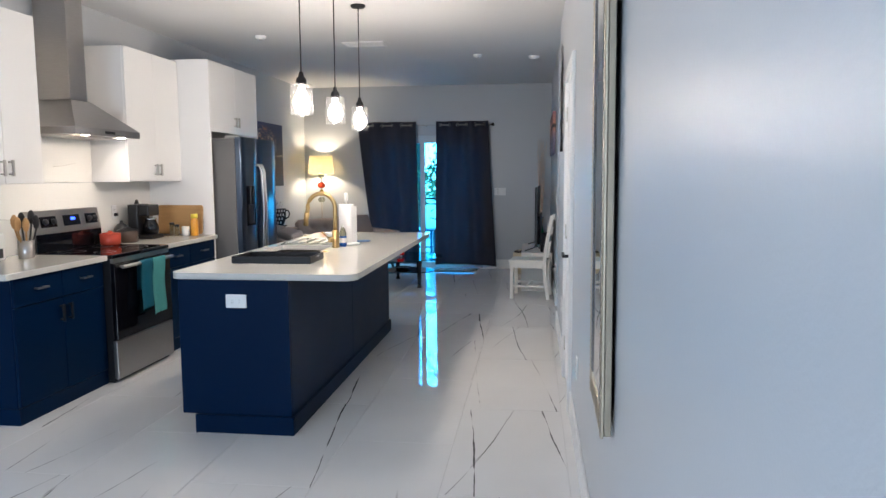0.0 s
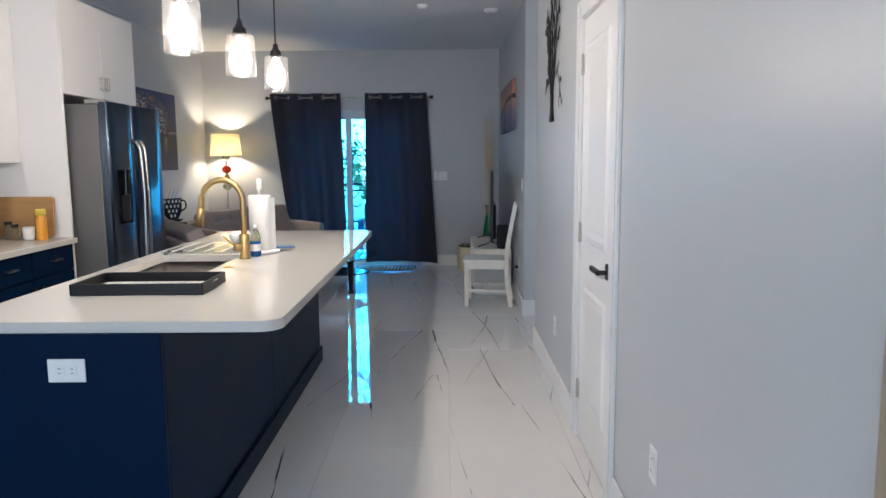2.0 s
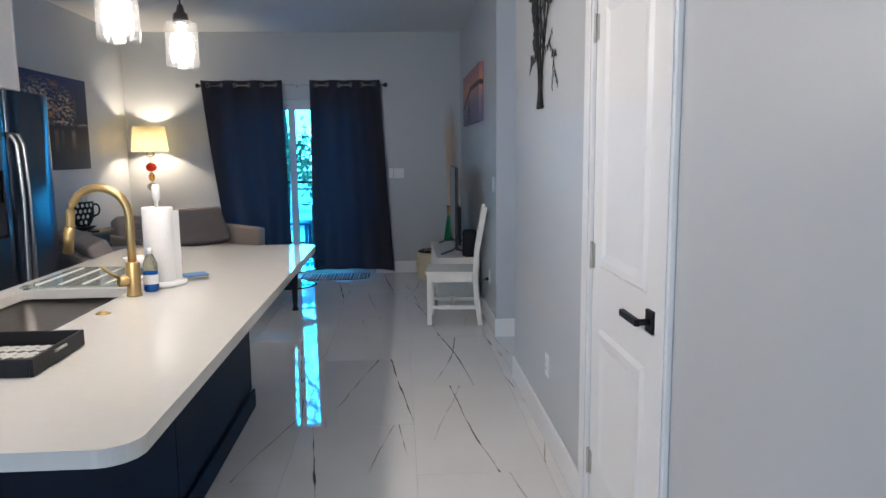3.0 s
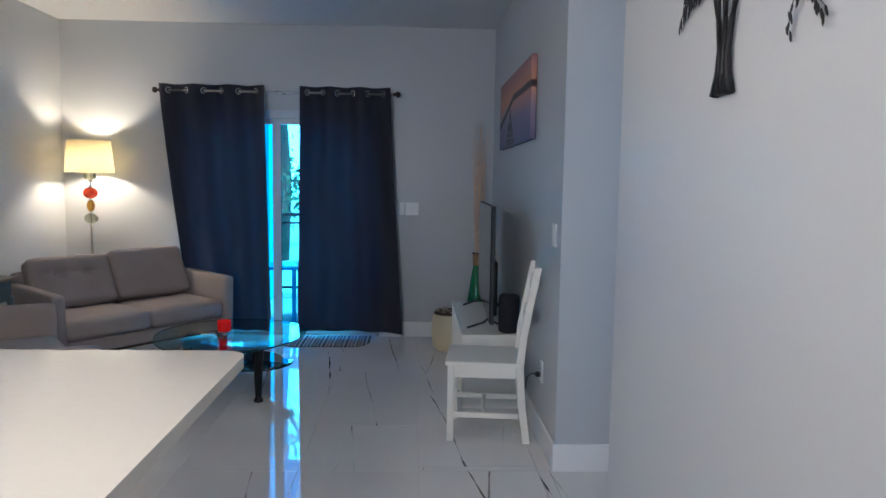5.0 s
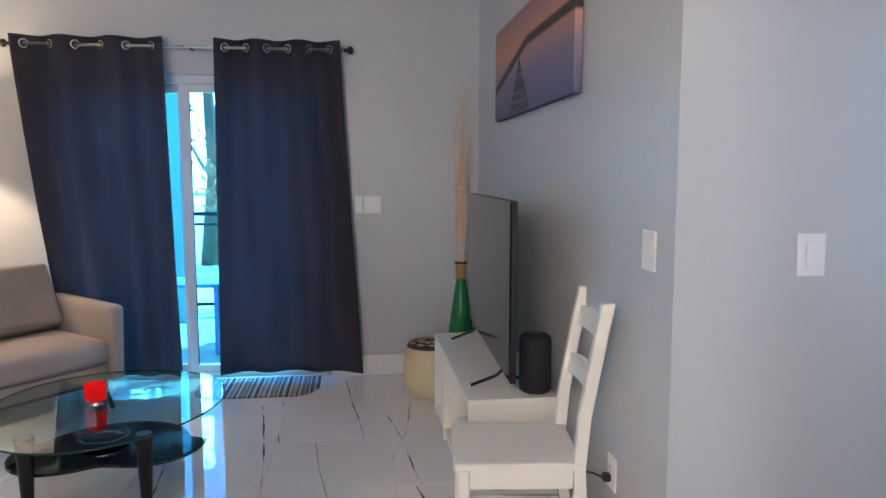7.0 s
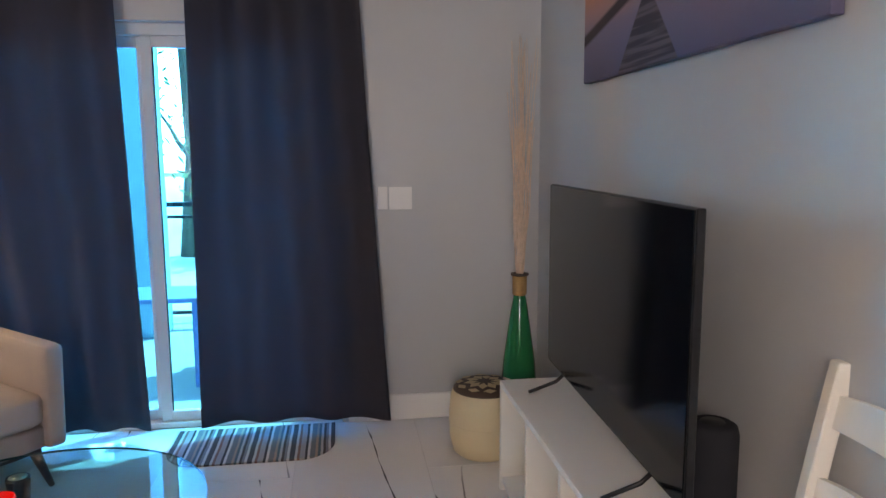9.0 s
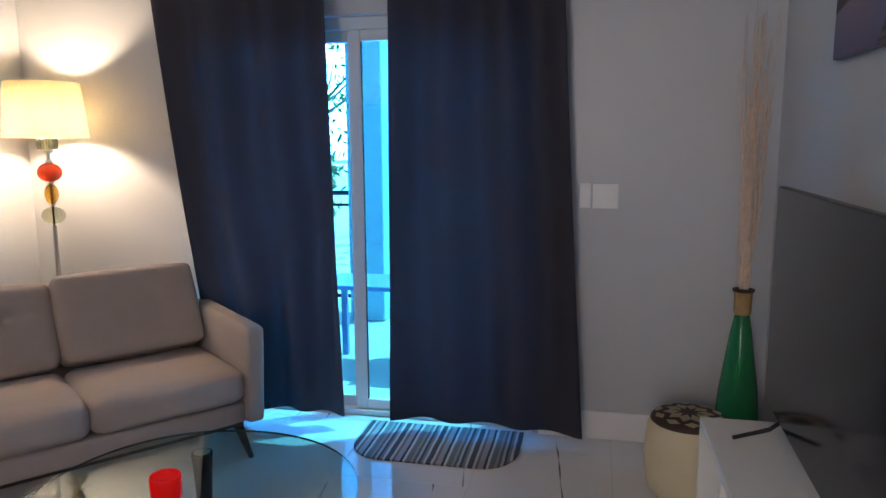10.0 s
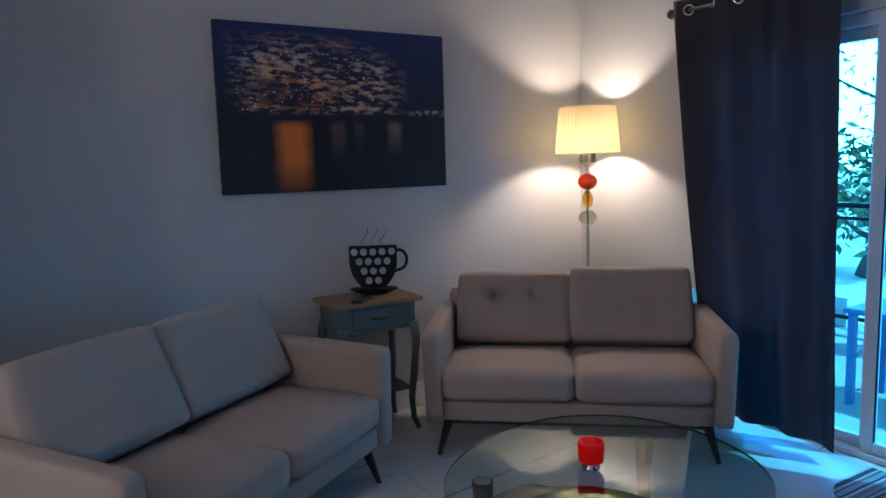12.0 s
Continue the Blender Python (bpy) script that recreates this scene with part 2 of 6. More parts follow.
def striped(name, colors, scale, rough=0.9, angle=0.0):
    m = bpy.data.materials.new(name)
    m.use_nodes = True
    nt = m.node_tree
    b = nt.nodes["Principled BSDF"]
    b.inputs["Roughness"].default_value = rough
    tc, mp, sp = nt.nodes.new("ShaderNodeTexCoord"), nt.nodes.new("ShaderNodeMapping"), nt.nodes.new("ShaderNodeSeparateXYZ")
    mp.inputs["Rotation"].default_value = (0, 0, angle)
    nt.links.new(tc.outputs["Object"], mp.inputs[0])
    nt.links.new(mp.outputs[0], sp.inputs[0])
    wob = nt.nodes.new("ShaderNodeTexNoise")
    wob.inputs["Scale"].default_value = 9.0
    wm = nt.nodes.new("ShaderNodeMath")
    wm.operation = "MULTIPLY_ADD"
    wm.inputs[1].default_value = 0.008
    nt.links.new(tc.outputs["Object"], wob.inputs["Vector"])
    nt.links.new(wob.outputs[0], wm.inputs[0])
    nt.links.new(sp.outputs[0], wm.inputs[2])
    mu = nt.nodes.new("ShaderNodeMath")
    mu.operation = "MULTIPLY"
    mu.inputs[1].default_value = scale
    fr = nt.nodes.new("ShaderNodeMath")
    fr.operation = "FRACT"
    nt.links.new(wm.outputs[0], mu.inputs[0])
    nt.links.new(mu.outputs[0], fr.inputs[0])
    cr = nt.nodes.new("ShaderNodeValToRGB")
    cr.color_ramp.interpolation = "CONSTANT"
    while len(cr.color_ramp.elements) < len(colors):
        cr.color_ramp.elements.new(0.5)
    for i, c in enumerate(colors):
        cr.color_ramp.elements[i].position = i / len(colors)
        cr.color_ramp.elements[i].color = (*c, 1)
    nt.links.new(fr.outputs[0], cr.inputs[0])
    nt.links.new(cr.outputs[0], b.inputs["Base Color"])
    n2, bp = nt.nodes.new("ShaderNodeTexNoise"), nt.nodes.new("ShaderNodeBump")
    n2.inputs["Scale"].default_value = 250
    bp.inputs["Strength"].default_value, bp.inputs["Distance"].default_value = 0.5, 0.004
    nt.links.new(tc.outputs["Object"], n2.inputs["Vector"])
    nt.links.new(n2.outputs[0], bp.inputs["Height"])
    nt.links.new(bp.outputs[0], b.inputs["Normal"])
    return m


M_WALL = mat("wall_paint_grey", (0.50, 0.52, 0.545), 0.34, var=0.02, scale=1.2, bump=0.10, bscale=140, spec=0.45)
M_CEIL = mat("ceiling_paint", (0.72, 0.72, 0.72), 0.85, var=0.03, scale=1.5, bump=0.3, bscale=60)
M_TRIM = mat("white_trim_paint", (0.80, 0.80, 0.80), 0.32, var=0.02, scale=4, bump=0.03)
M_DOOR = mat("white_door_paint", (0.80, 0.80, 0.80), 0.30, var=0.02, scale=3, bump=0.05, bscale=90)
M_GROUT = mat("grout", (0.60, 0.59, 0.58), 0.8, scale=30)
M_TILE = tile_material()
M_NAVY = mat("navy_cabinet_lacquer", (0.0007, 0.011, 0.038), 0.38, spec=0.08, var=0.12, scale=3, bump=0.03, bscale=40)
M_WHITE = mat("white_cabinet_lacquer", (0.80, 0.79, 0.78), 0.30, var=0.008, scale=2, rvar=0.02)
M_QUARTZ = mat("white_quartz", (0.60, 0.585, 0.545), 0.07, var=0.03, scale=40)
M_SPLASH = mat("white_marble_slab", (0.80, 0.79, 0.76), 0.15, var=0.02, scale=2)
M_GOLD = mat("brushed_gold", (0.52, 0.36, 0.16), 0.34, metal=1.0, var=0.1, scale=30)
M_STEEL = mat("brushed_steel", (0.42, 0.40, 0.38), 0.33, metal=1.0, var=0.1, scale=20, stretch=(1, 1, 12))
M_STEEL2 = mat("dark_steel", (0.10, 0.13, 0.18), 0.30, metal=1.0, var=0.1, scale=10, stretch=(1, 1, 8))
M_SIDE = mat("fridge_side_grey", (0.17, 0.165, 0.16), 0.42, metal=0.4, var=0.05, scale=5)
M_CHROME = mat("chrome", (0.75, 0.75, 0.76), 0.08, metal=1.0, scale=20)
M_NICKEL = mat("satin_nickel", (0.50, 0.48, 0.45), 0.3, metal=1.0, scale=40)
M_BLACK = mat("black_plastic", (0.012, 0.012, 0.014), 0.35, scale=30)
M_BLKMET = mat("matt_black_metal", (0.015, 0.015, 0.017), 0.45, metal=0.5, scale=30, bump=0.1)
M_BGLASS = mat("black_glass", (0.004, 0.004, 0.006), 0.04, scale=5)
M_SCREEN = mat("tv_screen", (0.004, 0.004, 0.005), 0.10, spec=0.35, scale=5)
M_TEAL = mat("teal_terry", (0.01, 0.16, 0.24), 0.95, var=0.2, scale=60, bump=0.8, bscale=300)
M_MINT = mat("mint_terry", (0.12, 0.48, 0.46), 0.95, var=0.2, scale=60, bump=0.8, bscale=300)
M_PAPER = mat("paper_towel", (0.85, 0.84, 0.83), 0.95, var=0.03, scale=60, bump=0.5, bscale=150)
M_CURT = mat("charcoal_blackout_cloth", (0.072, 0.070, 0.092), 0.78, var=0.12, scale=3, bump=0.4, bscale=400)
M_SOFA = mat("taupe_sofa_fabric", (0.37, 0.315, 0.295), 0.92, var=0.10, scale=7, bump=0.7, bscale=350)
M_DWOOD = mat("dark_wood_leg", (0.03, 0.018, 0.012), 0.4, var=0.3, scale=8, stretch=(6, 6, 1))
M_WOOD = mat("light_wood", (0.42, 0.24, 0.10), 0.45, var=0.25, scale=5, stretch=(1, 8, 8), bump=0.1)
M_OAK = mat("dull_oak_top", (0.25, 0.17, 0.11), 0.5, var=0.25, scale=5, stretch=(8, 1, 8), bump=0.1)
M_BLUEPT = mat("blue_grey_paint", (0.10, 0.15, 0.17), 0.5, var=0.15, scale=9)
M_CHAIR = mat("white_chair_paint", (0.80, 0.78, 0.73), 0.35, var=0.03, scale=8)
M_CREAM = mat("cream_leather", (0.70, 0.60, 0.40), 0.5, var=0.08, scale=7, bump=0.2, bscale=90)
M_BROWN = mat("dark_brown_leather", (0.06, 0.035, 0.025), 0.5, var=0.1, scale=20)
M_CORK = mat("wicker_wrap", (0.40, 0.24, 0.10), 0.8, var=0.3, scale=80, bump=0.5, bscale=200)
M_STICK = mat("dried_reed", (0.72, 0.55, 0.43), 0.8, var=0.25, scale=40)
M_FRAME = mat("white_door_frame", (0.62, 0.64, 0.66), 0.35, var=0.03, scale=8)
M_CHAMP = mat("champagne_frame", (0.50, 0.43, 0.33), 0.50, metal=0.8, var=0.15, scale=18)
M_MIRROR = mat("mirror_silver", (0.90, 0.91, 0.92), 0.0, metal=1.0, var=0.0, rvar=0.0)
M_MGLASS = mat("mirror_bead", (0.5, 0.5, 0.5), 0.1, metal=1.0)
# faint red self-glow added to the candle glass; no flame is modelled
M_REDG = mat("glowing_red_candle_glass", (0.75, 0.01, 0.01), 0.06, trans=0.35, scale=4, emit=(1.0, 0.02, 0.01), estr=0.05)
M_REDB = mat("orange_red_glass", (0.85, 0.07, 0.02), 0.05, trans=0.5, ior=1.4)
M_AMBER = mat("amber_glass", (0.75, 0.38, 0.06), 0.05, trans=0.8, ior=1.4)
M_CLEARB = mat("smoke_glass", (0.55, 0.55, 0.42), 0.03, trans=0.9, ior=1.4)
M_GREENB = mat("green_bottle_glass", (0.01, 0.24, 0.08), 0.06, trans=0.25, ior=1.45)
M_TABLEG = clear_glass("table_glass", (0.78, 0.88, 0.85), 0.045)
M_PENDG = clear_glass("pendant_glass", (0.95, 0.95, 0.95), 0.08, 0.05, 0.010)
# the blue cast of the daylight is put into this glass colour
M_WINDG = clear_glass("blue_daylight_pane", (0.23, 0.77, 1.0), 0.05)
M_DRAINER = clear_glass("drainer_glass", (0.93, 0.98, 0.96), 0.22, 0.05, 0.15)
M_BULB = emitter("bulb_glow", (1.0, 0.93, 0.84), 14.0)
M_HLED = emitter("hood_led", (1.0, 0.90, 0.75), 18.0)
M_DISPLAY = emitter("blue_display", (0.02, 0.06, 1.0), 2.5)
M_SHADE = shade_material()
M_REDPOT = mat("copper_red_pot", (0.45, 0.06, 0.035), 0.2, metal=0.3, scale=20)
M_YELLOW = mat("amber_bottle_plastic", (0.75, 0.33, 0.04), 0.3, scale=20)
M_YCAP = mat("yellow_cap", (0.80, 0.62, 0.08), 0.4, scale=20)
M_SOAP = mat("blue_soap", (0.01, 0.14, 0.55), 0.1, trans=0.4, scale=10)
M_CERAM = mat("white_ceramic", (0.80, 0.80, 0.78), 0.15, var=0.02, scale=10)
M_RUBBER = mat("black_rubber", (0.02, 0.02, 0.02), 0.7, scale=30)
# column stucco, with the blue light on it mixed into the base colour
M_COLB = mat("daylit_blue_stucco", (0.03, 0.50, 0.60), 0.85, var=0.06, scale=3, bump=0.8, bscale=120)
# self-lit colour for the far sheet that makes the outdoors bright
M_BACKGLOW = emitter("backdrop_glow", (0.80, 0.95, 1.0), 9.0)
M_AZURE = mat("blue_painted_metal", (0.03, 0.22, 0.42), 0.5, var=0.1, scale=8)
M_STUCCO = mat("white_stucco", (0.72, 0.73, 0.72), 0.9, var=0.06, scale=3, bump=0.8, bscale=120)
M_CONC = mat("patio_concrete", (0.42, 0.41, 0.39), 0.85, var=0.12, scale=4, bump=0.4, bscale=80)
M_GRASS = mat("lawn", (0.07, 0.12, 0.035), 0.95, var=0.3, scale=6, bump=1.0, bscale=60)
M_LEAF = mat("leaf_green", (0.16, 0.23, 0.10), 0.6, var=0.5, scale=4)
M_BARK = mat("bark", (0.16, 0.12, 0.09), 0.9, var=0.3, scale=12, bump=1.0, bscale=40)
M_BLUECUSH = mat("outdoor_blue_cushion", (0.08, 0.16, 0.32), 0.9, var=0.1, scale=10)
M_ROOF = mat("grey_roof", (0.20, 0.19, 0.18), 0.9, var=0.2, scale=10)

# ---- mesh helpers ----


def box(bm, x0, x1, y0, y1, z0, z1, bev=0.0, seg=1, m=None):
    t = Matrix.Translation(((x0 + x1) / 2, (y0 + y1) / 2, (z0 + z1) / 2)) @ Matrix.Diagonal((abs(x1 - x0), abs(y1 - y0), abs(z1 - z0), 1))
    vs = bmesh.ops.create_cube(bm, size=1.0, matrix=t)["verts"]
    if bev:
        es = {e for v in vs for e in v.link_edges}
        r = bmesh.ops.bevel(bm, geom=list(es), offset=bev, segments=seg, profile=0.5, affect="EDGES")
        vs = list({v for f in r["faces"] for v in f.verts} | {v for v in vs if v.is_valid})
    if m is not None:
        bmesh.ops.transform(bm, matrix=m, verts=vs)
    return vs


def lathe(bm, profile, seg=24, cx=0.0, cy=0.0, smooth=True):
    rings = []
    for r, z in profile:
        if r < 1e-5:
            rings.append([bm.verts.new((cx, cy, z))])
        else:
            rings.append([bm.verts.new((cx + r * math.cos(2 * math.pi * k / seg), cy + r * math.sin(2 * math.pi * k / seg), z)) for k in range(seg)])
    for a, b in zip(rings, rings[1:]):
        for k in range(seg):
            q = [a[k % len(a)], a[(k + 1) % len(a)], b[(k + 1) % len(b)], b[k % len(b)]]
            q = list(dict.fromkeys(q))
            if len(q) > 2:
                f = bm.faces.new(q)
                f.smooth = smooth
    return [v for r in rings for v in r]


def cyl(bm, cx, cy, z0, z1, r0, r1=None, seg=20):
    r1 = r0 if r1 is None else r1
    b = min(r0, r1) * 0.06
    return lathe(bm, [(0, z0), (r0 - b, z0), (r0, z0 + b), (r1, z1 - b), (r1 - b, z1), (0, z1)], seg, cx, cy)


def tube(bm, pts, r, seg=8, r_end=None):
    pts = [Vector(p) for p in pts]
    prev, up = None, Vector((0.13, 0.27, 0.95))
    for i, p in enumerate(pts):
        d = (pts[min(i + 1, len(pts) - 1)] - pts[max(i - 1, 0)]).normalized()
        if abs(d.dot(up)) > 0.95:
            up = Vector((1, 0.1, 0))
        a = d.cross(up).normalized()
        b = d.cross(a)
        rr = r if r_end is None else r + (r_end - r) * i / (len(pts) - 1)
        ring = [bm.verts.new(p + rr * (math.cos(2 * math.pi * k / seg) * a + math.sin(2 * math.pi * k / seg) * b)) for k in range(seg)]
        if prev:
            for k in range(seg):
                f = bm.faces.new((prev[k], prev[(k + 1) % seg], ring[(k + 1) % seg], ring[k]))
                f.smooth = True
        else:
            bm.faces.new(ring[::-1])
        prev = ring
    bm.faces.new(prev)


def prism(bm, outline, z0, z1, bev=0.0):
    lo = [bm.verts.new((x, y, z0)) for x, y in outline]
    hi = [bm.verts.new((x, y, z1)) for x, y in outline]
    n = len(lo)
    bm.faces.new(lo[::-1])
    top = bm.faces.new(hi)
    for k in range(n):
        f = bm.faces.new((lo[k], lo[(k + 1) % n], hi[(k + 1) % n], hi[k]))
    if bev:
        bmesh.ops.bevel(bm, geom=list(top.edges), offset=bev, segments=2, profile=0.5, affect="EDGES")
    return lo + hi


def rounded(x0, x1, y0, y1, r, n=6):
    pts = []
    for cx, cy, a0 in ((x1 - r, y1 - r, 0), (x0 + r, y1 - r, 90), (x0 + r, y0 + r, 180), (x1 - r, y0 + r, 270)):
        for k in range(n + 1):
            a = radians(a0 + 90 * k / n)
            pts.append((cx + r * math.cos(a), cy + r * math.sin(a)))
    return pts


def thing(name, loc, rz=0.0, label="", category="", group="", kind=""):
    ob = new(name)
    ob.empty_display_size = 0.1
    ob.matrix_world = pose(*loc, 0, 0, rz)
    return tagged(ob, label, category, group, kind)


def part(name, bm, material, parent=None, label="", at=None, m=None, kind="", sharp=False):
    """One mesh under a thing. at: the world place of the parent, if the mesh was drawn in world places."""
    if at is not None:
        bmesh.ops.translate(bm, vec=-Vector(at), verts=bm.verts)
    if m is not None:
        bmesh.ops.transform(bm, matrix=m, verts=bm.verts)
    bmesh.ops.recalc_face_normals(bm, faces=bm.faces)
    me = bpy.data.meshes.new(name)
    bm.to_mesh(me)
    bm.free()
    me.materials.append(material)
    ob = new(name, me)
    if parent is not None:
        ob.parent = parent
    return tagged(ob, label, kind=kind)


def boxes(name, dims, material, parent=None, label="", at=None, bev=0.003, seg=1, kind="", m=None):
    bm = bmesh.new()
    for d in dims:
        box(bm, *d, bev, seg)
    return part(name, bm, material, parent, label, at, m, kind)


def cushion(bm, x0, x1, y0, y1, z0, z1, r=0.04, puff=0.02, m=None, tufts=(), cuts=13):
    """A soft box: rounded edges, swelling faces, with pulled-in buttons on the front (-y) face."""
    nx, ny, nz = 14, 6, 10
    cx, cy, cz = (x0 + x1) / 2, (y0 + y1) / 2, (z0 + z1) / 2
    hx, hy, hz = (x1 - x0) / 2, (y1 - y0) / 2, (z1 - z0) / 2
    t = Matrix.Identity(4)
    vs = bmesh.ops.create_cube(bm, size=2.0, matrix=t)["verts"]
    es = list({e for v in vs for e in v.link_edges})
    fs = list({f for v in vs for f in v.link_faces})
    before = set(bm.verts) - set(vs)
    bmesh.ops.subdivide_edges(bm, edges=es, cuts=cuts, use_grid_fill=True)
    mine = [v for v in bm.verts if v not in before]
    for v in mine:
        u = v.co.copy()
        p = Vector((u.x * hx, u.y * hy, u.z * hz))
        rr = min(r, hx * 0.9, hy * 0.9, hz * 0.9)
        core = Vector((max(-hx + rr, min(hx - rr, p.x)), max(-hy + rr, min(hy - rr, p.y)), max(-hz + rr, min(hz - rr, p.z))))
        d = p - core
        if d.length > 1e-9:
            p = core + d.normalized() * min(rr, max(abs(d.x), abs(d.y), abs(d.z)))
        wx, wy, wz = 1 - u.x ** 2, 1 - u.y ** 2, 1 - u.z ** 2
        p += Vector((u.x * abs(u.x) ** 6 * wy * wz, u.y * abs(u.y) ** 6 * wx * wz, u.z * abs(u.z) ** 6 * wx * wy)) * puff
        if u.y < -0.9:
            for tx, tz in tufts:
                dd = ((p.x - tx) ** 2 + (p.z - tz) ** 2) ** 0.5
                p.y += 0.050 * math.exp(-(dd / 0.036) ** 2) + 0.016 * math.exp(-(((p.x - tx) / 0.10) ** 2 + ((p.z - tz) / 0.018) ** 2))
        v.co = p + Vector((cx, cy, cz))
    for f in {f for v in mine for f in v.link_faces}:
        f.smooth = True
    if m is not None:
        bmesh.ops.transform(bm, matrix=m, verts=mine)
    return mine

# ---- structure ----
H = 2.82
XW, XE, XL, YN, YS = -3.66, 0.18, 0.205, 11.22, -1.50


def wall(name, dims, label="painted light grey wall"):
    return tagged(boxes(name, dims, M_WALL, bev=0.0), label, "wall", kind="structure")


wall("wall_west", [(XW - 0.12, XW, YS, YN, 0, H)])
wall("wall_north", [(XW - 0.12, -2.62, YN, YN + 0.16, 0, H), (-0.86, 2.4, YN, YN + 0.16, 0, H), (-2.62, -0.86, YN, YN + 0.16, 2.06, H)])
wall("wall_east", [(XE, XE + 0.12, YS, 4.655, 0, H), (XE, XE + 0.12, 5.365, 7.12, 0, H), (XE, XE + 0.12, 4.655, 5.365, 2.085, H),
                   (XE + 0.10, XE + 0.12, 4.655, 5.365, 0, 2.085), (XE + 0.12, 2.4, 7.00, 7.12, 0, H)])
wall("wall_living_east", [(XL, XL + 0.12, 8.263, YN, 0, H), (XL, 2.4, 8.143, 8.263, 0, H)])
wall("wall_hall_end", [(2.4, 2.52, 7.0, 8.263, 0, H)])
wall("wall_south", [(XW - 0.12, -3.35, YS - 0.12, YS, 0, H), (-1.55, XE + 0.12, YS - 0.12, YS, 0, H), (-3.35, -1.55, YS - 0.12, YS, 0, 0.55), (-3.35, -1.55, YS - 0.12, YS, 2.35, H)])
tagged(boxes("ceiling", [(XW - 0.12, 2.52, YS - 0.12, YN + 0.16, H, H + 0.12)], M_CEIL, bev=0.0), "flat white painted ceiling", "ceiling", kind="structure")
floor = tagged(boxes("floor", [(XW - 0.12, 2.52, YS - 0.12, YN + 0.16, -0.12, -0.003)], M_GROUT, bev=0.0), "glossy white marble-look porcelain tile floor with dark veins", "floor", kind="structure")
BB = 0.014
bb = [(XW, XW + BB, 7.75, YN - BB), (XW, -2.66, YN - BB, YN), (-0.83, XL - BB, YN - BB, YN), (XL - BB, XL, 8.143, YN), (XL - BB, 2.4, 8.143 - BB, 8.143),
      (XE - BB, XE, YS, 4.57), (XE - BB, XE, 5.45, 7.12), (XE - BB, 2.4, 7.12, 7.12 + BB), (XW, XW + BB, YS, 3.9)]
for x0, x1, y0, y1 in bb:
    tagged(boxes("baseboard", [(x0, x1, y0, y1, 0, 0.14)], M_TRIM, bev=0.003), "white painted baseboard", "baseboard", kind="structure")

# sliding glass door in the north wall
win = tagged(boxes("window_1", [(-2.62, -2.57, YN + 0.06, YN + 0.15, 0.0, 2.06), (-0.91, -0.86, YN + 0.06, YN + 0.15, 0.0, 2.06), (-2.57, -0.91, YN + 0.06, YN + 0.15, 2.0, 2.06), (-2.57, -0.91, YN + 0.05, YN + 0.16, 0.0, 0.03)],
                   M_FRAME, bev=0.003), "white aluminium sliding patio door, blue of the daylight put into its two panes", "patio door", kind="structure")
for (x0, x1, y) in ((-2.57, -1.77, 0.125), (-1.80, -0.91, 0.09)):
    w = 0.055
    boxes("sash", [(x0, x0 + w, YN + y - 0.018, YN + y + 0.018, 0.03, 2.0), (x1 - w, x1, YN + y - 0.018, YN + y + 0.018, 0.03, 2.0),
                   (x0 + w, x1 - w, YN + y - 0.018, YN + y + 0.018, 1.945, 2.0), (x0 + w, x1 - w, YN + y - 0.018, YN + y + 0.018, 0.03, 0.085)], M_FRAME, win, bev=0.003)
    boxes("pane", [(x0 + w, x1 - w, YN + y - 0.003, YN + y + 0.003, 0.085, 1.945)], M_WINDG, win, bev=0.0)
    boxes("gasket", [(x0 + w, x0 + w + 0.006, YN + y - 0.012, YN + y - 0.003, 0.085, 1.945)], M_RUBBER, win, bev=0.0)

# entry window in the south wall, unseen; added to account for bluish daylight
win2 = tagged(boxes("window_2", [(-3.35, -3.29, YS - 0.10, YS - 0.03, 0.55, 2.35), (-1.61, -1.55, YS - 0.10, YS - 0.03, 0.55, 2.35), (-3.29, -1.61, YS - 0.10, YS - 0.03, 2.29, 2.35), (-3.29, -1.61, YS - 0.10, YS - 0.03, 0.55, 0.61)],
                    M_FRAME, bev=0.003), "unseen white framed window added to account for daylight from behind", "window", kind="structure")
boxes("pane", [(-3.29, -1.61, YS - 0.07, YS - 0.064, 0.61, 2.29)], clear_glass("clear_pane", (0.9, 0.95, 0.97), 0.05), win2, bev=0.0)

# closet door in the east wall
D0, D1, DT = 4.67, 5.345, 2.07
for n, d in (("casing", (XE - 0.018, XE, 5.352, 5.445, 0, DT + 0.10)), ("casing", (XE - 0.018, XE, 4.575, 4.663, 0, DT + 0.10)), ("casing", (XE - 0.018, XE, 4.663, 5.352, DT + 0.008, DT + 0.10))):
    tagged(boxes("trim", [d, (d[0] - 0.006, d[0], d[2] + 0.012, d[3] - 0.012, d[4], d[5] - 0.012)], M_TRIM, bev=0.003), "white painted door casing", "door casing", kind="structure")
tagged(boxes("door_jamb", [(XE, XE + 0.10, 4.655, 4.667, 0, DT + 0.01), (XE, XE + 0.10, 5.348, 5.365, 0, DT + 0.01), (XE, XE + 0.10, 4.667, 5.348, DT + 0.004, DT + 0.015)], M_TRIM, bev=0.0), "white door jamb", "door jamb", kind="structure")


